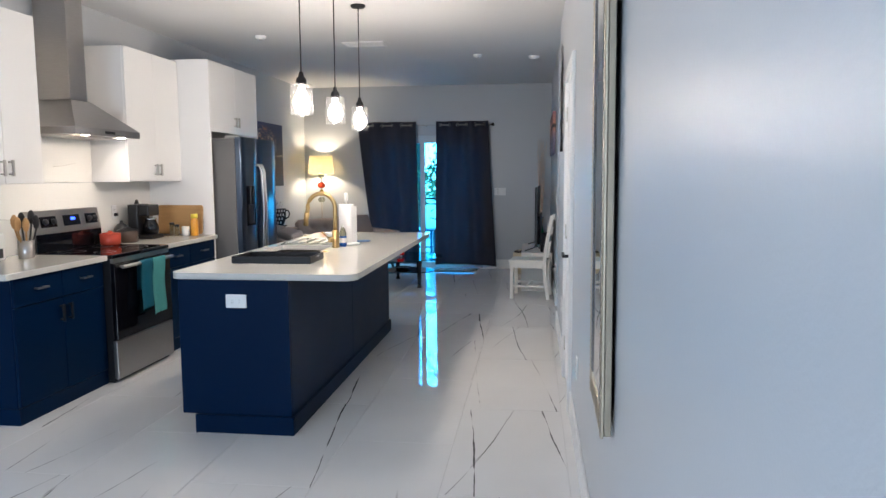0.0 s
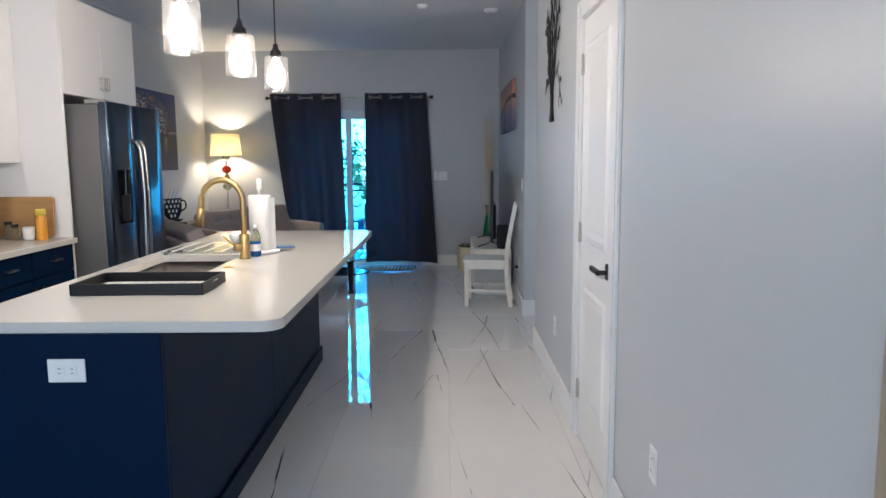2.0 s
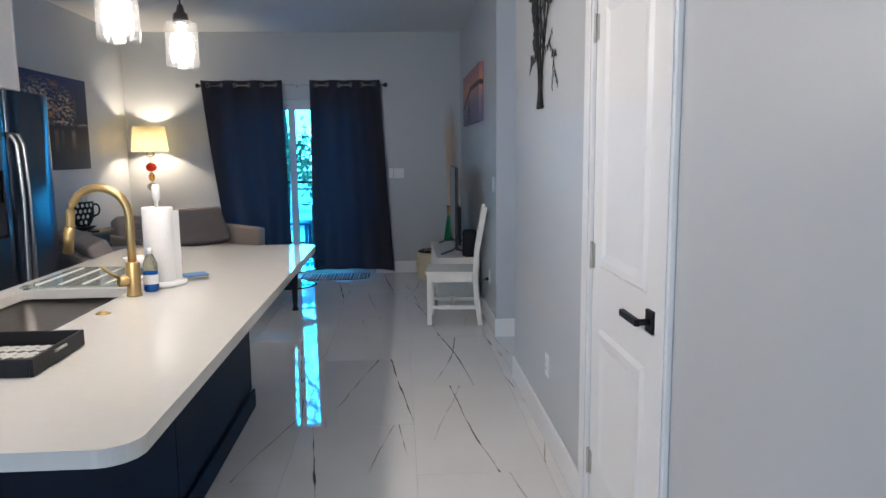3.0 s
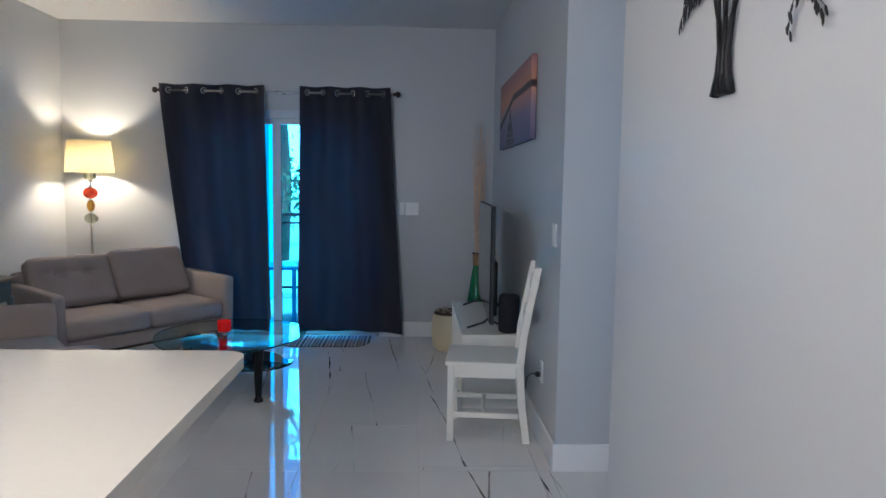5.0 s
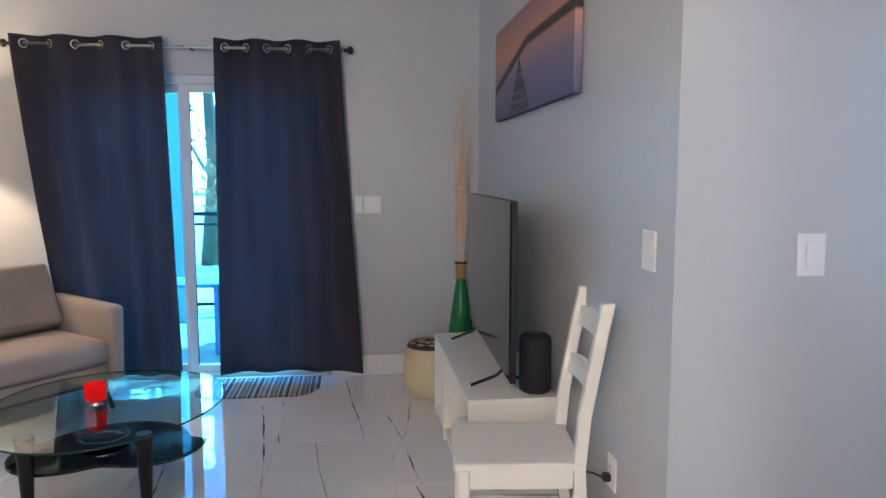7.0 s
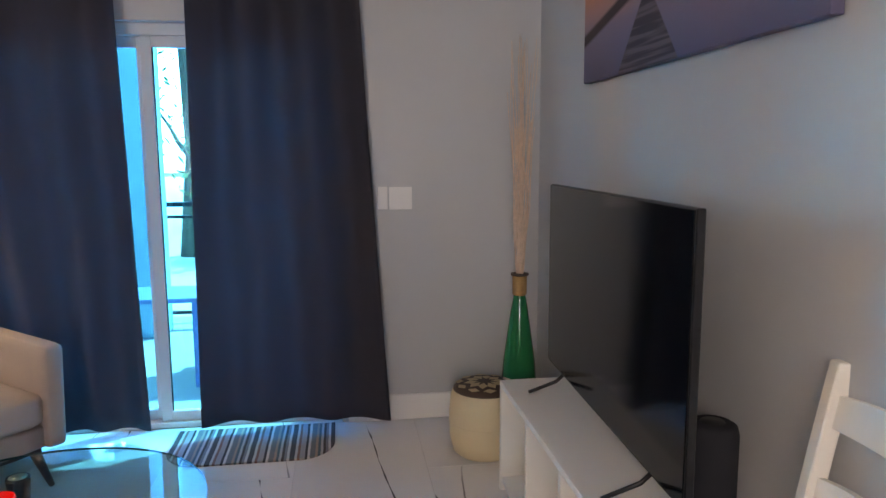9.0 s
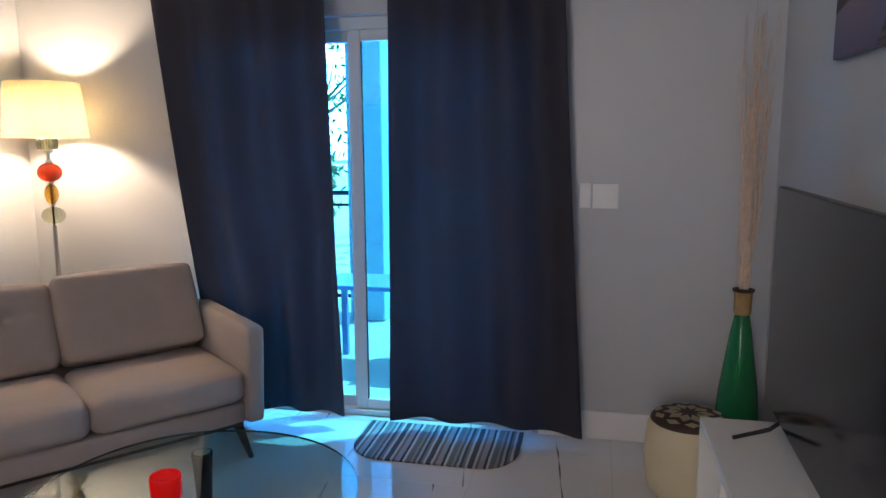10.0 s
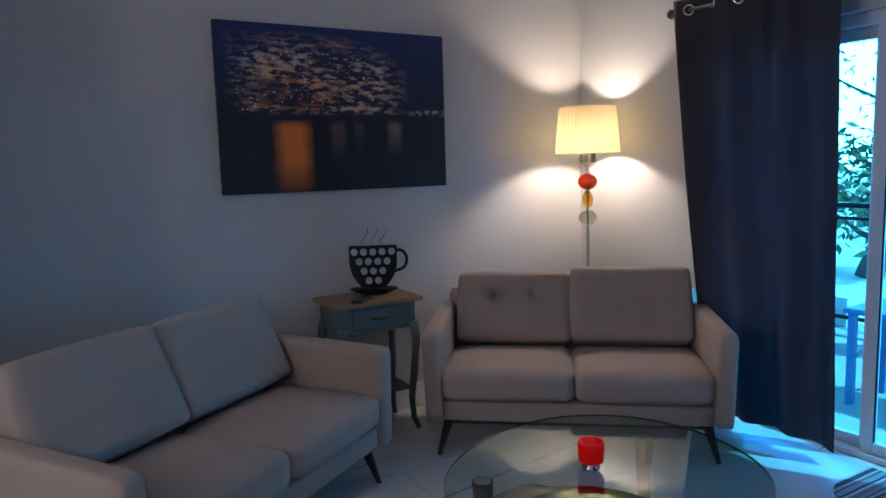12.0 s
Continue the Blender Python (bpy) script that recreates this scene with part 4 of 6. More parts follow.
boxes("tower", [(-0.10, -0.01, -0.10, 0.10, 0.035, 0.30)], M_BLACK, cm, bev=0.008, seg=2)
boxes("brew_head", [(-0.008, 0.09, -0.09, 0.09, 0.20, 0.295)], M_BLACK, cm, bev=0.01, seg=2)
bm = bmesh.new()
lathe(bm, [(0, 0.038), (0.055, 0.038), (0.068, 0.07), (0.062, 0.12), (0.045, 0.155), (0.048, 0.165)], 20, 0.055, 0)
ca = part("carafe", bm, M_BGLASS, cm, "dark glass carafe")
bm = bmesh.new()
lathe(bm, [(0.046, 0.166), (0.05, 0.172), (0.04, 0.185), (0, 0.185)], 20, 0.055, 0)
part("carafe_lid", bm, M_CHROME, ca)
bottle("black_canister", -3.54, 5.93, CT, [(0, 0), (0.06, 0), (0.065, 0.01), (0.065, 0.10), (0.04, 0.135), (0.015, 0.15), (0.012, 0.17), (0, 0.172)], M_BLACK, "black lidded canister behind the red pot", "canister")
bottle("cooking_pot", -3.40, 5.79, CT, [(0, 0), (0.072, 0), (0.08, 0.010), (0.082, 0.095), (0.077, 0.097), (0.072, 0.012), (0, 0.01)], M_BROWN, "dark brown lidded cooking pot on the counter beside the range", "pot",
       [(0.085, 0.098), (0.075, 0.106), (0.03, 0.116), (0.016, 0.128), (0, 0.130)], M_BLACK)
bottle("tall_grinder", -3.60, 6.28, CT, [(0, 0), (0.022, 0), (0.024, 0.05), (0.018, 0.12), (0.02, 0.25), (0.024, 0.29), (0.012, 0.33), (0, 0.34)], M_BLACK, "tall black pepper grinder behind the coffee maker", "pepper mill")
bottle("cooking_pot", -3.40, 5.545, 0.9135, [(0, 0), (0.072, 0), (0.078, 0.008), (0.080, 0.085), (0.075, 0.087), (0.072, 0.012), (0, 0.01)], M_REDPOT, "red enamel cooking pot on the back burner", "pot",
       [(0.083, 0.088), (0.076, 0.095), (0.02, 0.100), (0.012, 0.112), (0, 0.114)], M_REDPOT)
tp = thing("toaster", (-3.50, 4.32, CT), 0, "white toaster on the counter before the range", "toaster")
boxes("body", [(-0.08, 0.08, -0.14, 0.14, 0.01, 0.19)], M_CERAM, tp, bev=0.02, seg=3)
boxes("lever_slot", [(0.08, 0.083, 0.05, 0.10, 0.03, 0.09)], M_BLACK, tp, bev=0.001)

# ---- island ----
isl = thing("kitchen_island", (-1.70, 5.38, 0), 0, "navy blue kitchen island cabinet with overhanging top", "kitchen island")
IO = (-1.70, 5.38, 0)
boxes("body", [(-2.02, -1.415, 4.053, 4.90, 0.105, 0.877), (-2.02, -1.415, 5.65, 6.72, 0.105, 0.877), (-2.02, -1.415, 4.90, 5.65, 0.105, 0.60), (-1.435, -1.415, 4.90, 5.65, 0.60, 0.877)], M_NAVY, isl, at=IO, bev=0.0)
boxes("end_panel", [(-2.04, -1.395, 4.035, 4.053, 0.105, 0.877)], M_NAVY, isl, at=IO, bev=0.002)
boxes("end_panel", [(-2.04, -1.395, 6.72, 6.738, 0.105, 0.877)], M_NAVY, isl, at=IO, bev=0.002)
for a, b in ((4.055, 5.404), (5.407, 6.716)):
    boxes("back_panel", [(-1.415, -1.395, a, b, 0.105, 0.877)], M_NAVY, isl, at=IO, bev=0.002)
boxes("plinth", [(-1.96, -1.40, 4.036, 6.734, 0.0, 0.104)], M_NAVY, isl, at=IO, bev=0.0)
boxes("base_trim", [(-1.96, -1.378, 4.018, 4.034, 0.0, 0.105), (-1.394, -1.378, 4.034, 6.75, 0.0, 0.105)], M_NAVY, isl, at=IO, bev=0.003)
for k in range(5):
    y0 = 4.056 + k * 0.5325
    dd = boxes("door", [(-2.04, -2.021, y0, y0 + 0.5285, 0.11, 0.874)], M_NAVY, isl, at=IO, bev=0.002)
pl = thing("island_outlet", (-1.697, 4.035, 0.76), 0, "white duplex outlet mounted sideways on the navy island end", "outlet")
boxes("plate", [(-0.06, 0.06, -0.006, 0, -0.038, 0.038)], M_TRIM, pl, bev=0.002)
for dx in (-0.02, 0.02):
    s = boxes("socket", [(dx - 0.014, dx + 0.014, -0.0085, -0.006, -0.016, 0.016)], M_TRIM, pl, bev=0.001)
    boxes("slot", [(dx - 0.005, dx + 0.004, -0.0092, -0.0085, -0.008, -0.006), (dx - 0.005, dx + 0.004, -0.0092, -0.0085, 0.006, 0.008)], M_BLACK, s, bev=0)


def slab_with_hole(outer, hole, z0, z1):
    bm = bmesh.new()
    for z, flip in ((z0, True), (z1, False)):
        o = [bm.verts.new((x, y, z)) for x, y in outer]
        h = [bm.verts.new((x, y, z)) for x, y in hole]
        es = [bm.edges.new((l[k], l[(k + 1) % len(l)])) for l in (o, h) for k in range(len(l))]
        bmesh.ops.triangle_fill(bm, edges=es, use_beauty=True)
        if flip:
            lo, lh = o, h
        else:
            ho, hh = o, h
    for a, b in ((lo, ho), (lh, hh)):
        for k in range(len(a)):
            bm.faces.new((a[k], a[(k + 1) % len(a)], b[(k + 1) % len(b)], b[k]))
    es = [e for e in bm.edges if e.calc_face_angle(0) > 1.2 and all(abs(v.co.z - z1) < 1e-6 for v in e.verts)]
    bmesh.ops.bevel(bm, geom=es, offset=0.004, segments=2, profile=0.5, affect="EDGES")
    return bm


SX0, SX1, SY0, SY1 = -2.01, -1.585, 4.93, 5.62
top = slab_with_hole(rounded(-2.10, -1.020, 4.045, 6.90, 0.075, 10), rounded(SX0, SX1, SY0, SY1, 0.03, 4), 0.8785, 0.914)
tagged(part("island_countertop", top, M_QUARTZ), "white quartz island countertop with rounded corners and a sink cutout", "countertop")
sk = thing("kitchen_sink", ((SX0 + SX1) / 2, (SY0 + SY1) / 2, 0.665), 0, "undermount brushed steel sink in the island", "sink")
bm = bmesh.new()
ax, ay = (SX1 - SX0) / 2, (SY1 - SY0) / 2
r0, r1 = rounded(-ax - 0.008, ax + 0.008, -ay - 0.008, ay + 0.008, 0.035, 4), rounded(-ax + 0.012, ax - 0.012, -ay + 0.012, ay - 0.012, 0.05, 4)
ra = [bm.verts.new((x, y, 0.213)) for x, y in r0]
rb = [bm.verts.new((x, y, 0.02)) for x, y in r1]
rc = [bm.verts.new((x * 0.9, y * 0.94, 0.0)) for x, y in r1]
for p, q in ((ra, rb), (rb, rc)):
    for k in range(len(p)):
        bm.faces.new((p[k], p[(k + 1) % len(p)], q[(k + 1) % len(q)], q[k])).smooth = True
bm.faces.new(rc)
bmesh.ops.solidify(bm, geom=bm.faces[:], thickness=0.002)
part("basin", bm, M_STEEL, sk)
bm = bmesh.new()
lathe(bm, [(0, 0.003), (0.03, 0.003), (0.042, 0.006), (0.045, 0.0015)], 24)
part("drain", bm, M_CHROME, sk)

CT = 0.9145
fc = thing("kitchen_faucet", (-1.53, 5.462, CT), 0, "brushed gold gooseneck pull-down kitchen faucet", "faucet")
bm = bmesh.new()
lathe(bm, [(0, 0), (0.027, 0), (0.029, 0.006), (0.026, 0.010), (0.026, 0.125), (0.018, 0.13), (0, 0.13)], 24)
part("base_body", bm, M_GOLD, fc)
bm = bmesh.new()
arc = [(0, 0, 0.12), (0, 0, 0.2), (0, 0, 0.29)] + [(-0.105 + 0.105 * math.cos(a), 0, 0.30 + 0.105 * math.sin(a)) for a in [math.pi * k / 14 for k in range(15)]]
arc += [(-0.213, 0, 0.27), (-0.217, 0, 0.255)]
tube(bm, arc, 0.0155, 14)
part("spout", bm, M_GOLD, fc)
bm = bmesh.new()
tube(bm, [(-0.216, 0, 0.262), (-0.222, 0, 0.22), (-0.229, 0, 0.165)], 0.0185, 14)
part("spray_head", bm, M_GOLD, fc)
bm = bmesh.new()
tube(bm, [(0, 0, 0.06), (-0.025, -0.02, 0.06), (-0.042, -0.034, 0.062)], 0.021, 14)
tube(bm, [(-0.036, -0.03, 0.07), (-0.06, -0.055, 0.095), (-0.085, -0.07, 0.125)], 0.006, 8)
part("lever", bm, M_GOLD, fc)
bt = thing("air_switch_button", (-1.525, 5.165, CT), 0, "small brushed gold push button in the countertop", "button")
bm = bmesh.new()
lathe(bm, [(0, 0.008), (0.012, 0.008), (0.014, 0.004), (0.022, 0.004), (0.024, 0.0)], 20)
part("button", bm, M_GOLD, bt)

ty = thing("serving_tray", (-1.665, 4.625, CT), 1, "black rectangular tray with a black and cream patterned bottom", "tray")
boxes("tray_bottom", [(-0.242, 0.242, -0.135, 0.135, 0.0, 0.006)], M_BLACK, ty, bev=0.001)
boxes("rim", [(-0.252, -0.242, -0.145, 0.145, 0.0, 0.044), (0.242, 0.252, -0.145, 0.145, 0.0, 0.044), (-0.242, 0.242, -0.145, -0.135, 0.0, 0.044), (-0.242, 0.242, 0.135, 0.145, 0.0, 0.044)], M_BLKMET, ty, bev=0.002)
bm = bmesh.new()
for i in range(9):
    for j in range(4):
        cx, cy = -0.222 + i * 0.053 + (j % 2) * 0.026, -0.10 + j * 0.066
        if cx < 0.225:
            for k in range(4):
                a = radians(45 + 90 * k)
                box(bm, 0.003, 0.031, -0.0135, 0.0135, 0, 0.0008, m=pose(cx, cy, 0.0065, 0, 0, 45 + 90 * k))
part("cream_pattern", bm, M_CHAIR, ty, kind="stuff")
for s in (-1, 1):
    bm = bmesh.new()
    tube(bm, [(s * 0.2535, -0.03, 0.032), (s * 0.2535, 0.03, 0.032)], 0.004, 8)
    part("handle_slot", bm, M_NICKEL, ty)

pt = thing("paper_towel_holder", (-1.505, 5.69, CT), 0, "white paper towel roll on a white upright holder", "paper towel")
bm = bmesh.new()
lathe(bm, [(0, 0), (0.095, 0), (0.102, 0.006), (0.098, 0.018), (0, 0.022)], 32)
part("base", bm, M_CERAM, pt)
bm = bmesh.new()
lathe(bm, [(0.02, 0.02), (0.057, 0.02), (0.059, 0.024), (0.059, 0.31), (0.057, 0.315), (0.02, 0.315)], 32)
vs = box(bm, 0.0, 0.003, 0.0, 0.035, 0.02, 0.30, m=pose(0.057, 0.0, 0, 0, 0, -25))
part("roll", bm, M_PAPER, pt, "white quilted paper towel roll")
bm = bmesh.new()
lathe(bm, [(0.006, 0.016), (0.006, 0.335), (0.010, 0.342), (0.016, 0.348), (0.017, 0.395), (0.012, 0.405), (0, 0.406)], 16)
part("post", bm, M_CERAM, pt)
soap = bottle("dish_soap_bottle", -1.498, 5.552, CT, [(0, 0), (0.024, 0), (0.028, 0.006), (0.028, 0.075), (0.026, 0.080), (0, 0.080)], M_SOAP, "half-full clear bottle of blue dish soap behind the faucet", "bottle", [(0, 0.168), (0.010, 0.168), (0.011, 0.145), (0.0, 0.145)], M_CERAM)
bm = bmesh.new()
lathe(bm, [(0.0265, 0.0805), (0.027, 0.105), (0.018, 0.130), (0.010, 0.1445)], 20)
part("shoulder", bm, M_CLEARB, soap, "clear empty upper part of the bottle")
bm = bmesh.new()
lathe(bm, [(0.0284, 0.030), (0.0284, 0.066)], 20)
part("paper_label", bm, M_CERAM, soap, "white paper label")
sg = thing("folded_dish_cloth", (-1.40, 5.79, CT), 30, "pale blue folded dish cloth on the countertop", "cloth")
bm = bmesh.new()
for k in range(3):
    cushion(bm, -0.05, 0.05, -0.035, 0.035, k * 0.008, k * 0.008 + 0.01, 0.004, 0.001)
part("cloth", bm, M_BLUECUSH, sg)
gb = thing("draining_board", (-1.79, 5.87, CT), 0, "ribbed clear glass draining board beside the sink", "draining board")
boxes("glass_plate", [(-0.24, 0.24, -0.25, 0.25, 0.006, 0.012)], M_DRAINER, gb, bev=0.001)
for k in range(5):
    boxes("rib", [(-0.2 + k * 0.09, -0.185 + k * 0.09, -0.21, 0.21, 0.0125, 0.016)], M_CERAM, gb, bev=0.002)
for x in (-0.22, 0.22):
    for y in (-0.23, 0.23):
        boxes("foot", [(x - 0.01, x + 0.01, y - 0.01, y + 0.01, 0, 0.0055)], M_RUBBER, gb, bev=0.001)
bottle("bowl", -1.72, 6.03, CT + 0.0165, [(0, 0), (0.03, 0), (0.05, 0.02), (0.065, 0.05), (0.061, 0.05), (0.045, 0.02), (0, 0.008)], M_CERAM, "small white ceramic bowl on the draining board", "bowl")

# pendants
def pendant(y):
    p = thing("pendant_lamp", (-1.475, y, H), 0, "lit pendant lamp with ribbed clear glass cylinder and black stem", "pendant lamp", "pendant lamps over the island")
    bm = bmesh.new()
    lathe(bm, [(0, -0.022), (0.05, -0.022), (0.06, -0.012), (0.06, 0)], 28)
    part("canopy", bm, M_BLKMET, p)
    bm = bmesh.new()
    tube(bm, [(0, 0, -0.02), (0, 0, -0.745)], 0.004, 8)
    part("stem", bm, M_BLKMET, p)
    bm = bmesh.new()
    lathe(bm, [(0, -0.735), (0.012, -0.735), (0.018, -0.765), (0.030, -0.775), (0.034, -0.80), (0.034, -0.812), (0, -0.812)], 20)
    part("socket", bm, M_BLKMET, p)
    bm = bmesh.new()
    seg = 48
    prof = [(0.034, -0.806), (0.060, -0.808), (0.066, -0.818), (0.068, -0.985), (0.066, -1.0)]
    rings = []
    for r, z in prof:
        rings.append([bm.verts.new(((r + (0.0018 if (k % 4) < 2 and z < -0.81 else 0)) * math.cos(2 * math.pi * k / seg), (r + (0.0018 if (k % 4) < 2 and z < -0.81 else 0)) * math.sin(2 * math.pi * k / seg), z)) for k in range(seg)])
    for a, b in zip(rings, rings[1:]):
        for k in range(seg):
            bm.faces.new((a[k], a[(k + 1) % seg], b[(k + 1) % seg], b[k])).smooth = True
    sh = part("glass_shade", bm, M_PENDG, p, "clear ribbed glass cylinder shade")
    sh.visible_shadow = False
    bm = bmesh.new()
    lathe(bm, [(0, -0.986), (0.028, -0.976), (0.048, -0.945), (0.050, -0.915), (0.042, -0.880), (0.020, -0.85), (0.014, -0.815)], 20)
    bl = part("bulb", bm, M_BULB, p, "glowing bulb")
    bl.visible_shadow = False
    return p


for y in (4.59, 5.34, 6.06):
    pendant(y)

# ---- mirror and tree on the east wall ----
my0, my1, mz0, mz1 = 2.36, 2.87, 0.69, 2.30
mo = (XE, 2.615, 0.69)
mi = thing("wall_mirror", mo, 0, "tall wall mirror in a wide champagne gold rippled frame", "mirror")
mi.matrix_world = pose(XE - 0.006, 2.615, 0.69, 0, -0.33, -0.93)
fw = 0.078
boxes("backing", [(XE - 0.022, XE - 0.001, my0 + 0.004, my1 - 0.004, mz0 + 0.004, mz1 - 0.004)], M_CHAMP, mi, at=mo, bev=0.002)
boxes("glass", [(XE - 0.026, XE - 0.0225, my0 + fw - 0.005, my1 - fw + 0.005, mz0 + fw - 0.005, mz1 - fw + 0.005)], M_MIRROR, mi, "bevelled mirror glass", at=mo, bev=0.0)
boxes("inner_bead", [(XE - 0.031, XE - 0.0262, my0 + fw - 0.004, my0 + fw + 0.006, mz0 + fw, mz1 - fw), (XE - 0.031, XE - 0.0262, my1 - fw - 0.006, my1 - fw + 0.004, mz0 + fw, mz1 - fw)], M_MGLASS, mi, at=mo, bev=0.001)


def rippled(a0, a1, b0, b1, along_z):
    bm = bmesh.new()
    n = int((b1 - b0) / 0.0042)
    rows = []
    for i in range(n + 1):
        t = b0 + (b1 - b0) * i / n
        d = 0.0010 * math.sin(2 * math.pi * t / 0.022) + 0.0003 * math.sin(t * 91)
        row = []
        for a, x in ((a0, XE - 0.023), (a0, XE - 0.030), (a0 + (0.02 if a1 > a0 else -0.02), XE - 0.032 - d), ((a0 + a1) / 2, XE - 0.031 - d), (a1 - (0.02 if a1 > a0 else -0.02), XE - 0.030 - d), (a1, XE - 0.028), (a1, XE - 0.023)):
            row.append(bm.verts.new((x, a, t) if along_z else (x, t, a)))
        rows.append(row)
    for p, q in zip(rows, rows[1:]):
        for k in range(len(p) - 1):
            bm.faces.new((p[k], p[k + 1], q[k + 1], q[k])).smooth = True
    bm.faces.new(rows[0])
    bm.faces.new(rows[-1][::-1])
    return bm


for nm, bm in (("frame_side", rippled(my0, my0 + fw, mz0, mz1, True)), ("frame_side", rippled(my1, my1 - fw, mz0, mz1, True)), ("frame_end", rippled(mz0, mz0 + fw, my0 + fw, my1 - fw, False)), ("frame_end", rippled(mz1, mz1 - fw, my0 + fw, my1 - fw, False))):
    part(nm, bm, M_CHAMP, mi, "champagne gold rippled frame", at=mo)

tr = thing("metal_tree_wall_art", (XE, 6.315, 1.645), 0, "black metal wall art of a slender tree with small leaves", "wall art")
rnd = random.Random(4)
bm = bmesh.new()
lf = bmesh.new()


def leaf(q):
    m = Matrix.Translation(q) @ Matrix.Rotation(rnd.uniform(-0.5, 0.5), 4, "X") @ Matrix.Diagonal((0.0015, 0.0045, rnd.uniform(0.010, 0.015), 1))
    bmesh.ops.create_icosphere(lf, subdivisions=1, radius=1, matrix=m)


def limb(p, ang, length, r, depth, bend):
    """A bough in the plane of the wall; ang leans from upright and bend curls it on its way."""
    pts = [Vector((-0.012, p[0], p[1]))]
    a = ang
    n = 6
    for k in range(n):
        a += bend / n + rnd.uniform(-0.08, 0.08)
        pts.append(pts[-1] + Vector((0, math.sin(a), math.cos(a))) * length / n)
    tube(bm, pts, r, 5, r * 0.5)
    if depth > 0:
        for k in (2, 4, 5, 6):
            s = -1 if k % 2 else 1
            limb((pts[k].y, pts[k].z), ang + bend * k / n + s * rnd.uniform(0.35, 0.75), length * rnd.uniform(0.28, 0.42), max(0.0013, r * 0.5), depth - 1, rnd.uniform(-0.4, 0.4))
    if depth < 2:
        for k in range(1, n + 1):
            leaf(pts[k] + Vector((0, rnd.choice((-1, 1)) * rnd.uniform(0.003, 0.009), -0.011)))
            leaf(pts[k] + Vector((0, rnd.uniform(-0.014, 0.014), -0.024)))


for off, an in ((-0.024, -0.16), (0.0, 0.0), (0.024, 0.16)):
    tube(bm, [(-0.012, off * 1.7, 0.0), (-0.012, off * 0.9, 0.05), (-0.012, off * 0.8, 0.10), (-0.012, off * 1.5, 0.17)], 0.011, 6, 0.006)
box(bm, -0.018, -0.006, -0.034, 0.034, 0.0, 0.045, 0.001)
for y, z, an, ln, bend in ((-0.036, 0.165, -0.45, 0.33, 0.35), (-0.036, 0.165, -0.15, 0.46, -0.2), (0.0, 0.165, 0.02, 0.52, 0.1), (0.0, 0.165, 0.2, 0.40, 0.3), (0.036, 0.165, 0.5, 0.34, -0.4), (0.036, 0.165, 0.1, 0.46, 0.2)):
    limb((y, z), an, ln, 0.005, 2, bend)
limb((-0.075, 0.26), -0.9, 0.30, 0.0022, 1, -1.9)
limb((0.08, 0.25), 0.8, 0.16, 0.0022, 1, 1.2)
part("trunk_and_branches", bm, M_BLKMET, tr)
part("leaves", lf, M_BLKMET, tr, kind="stuff")

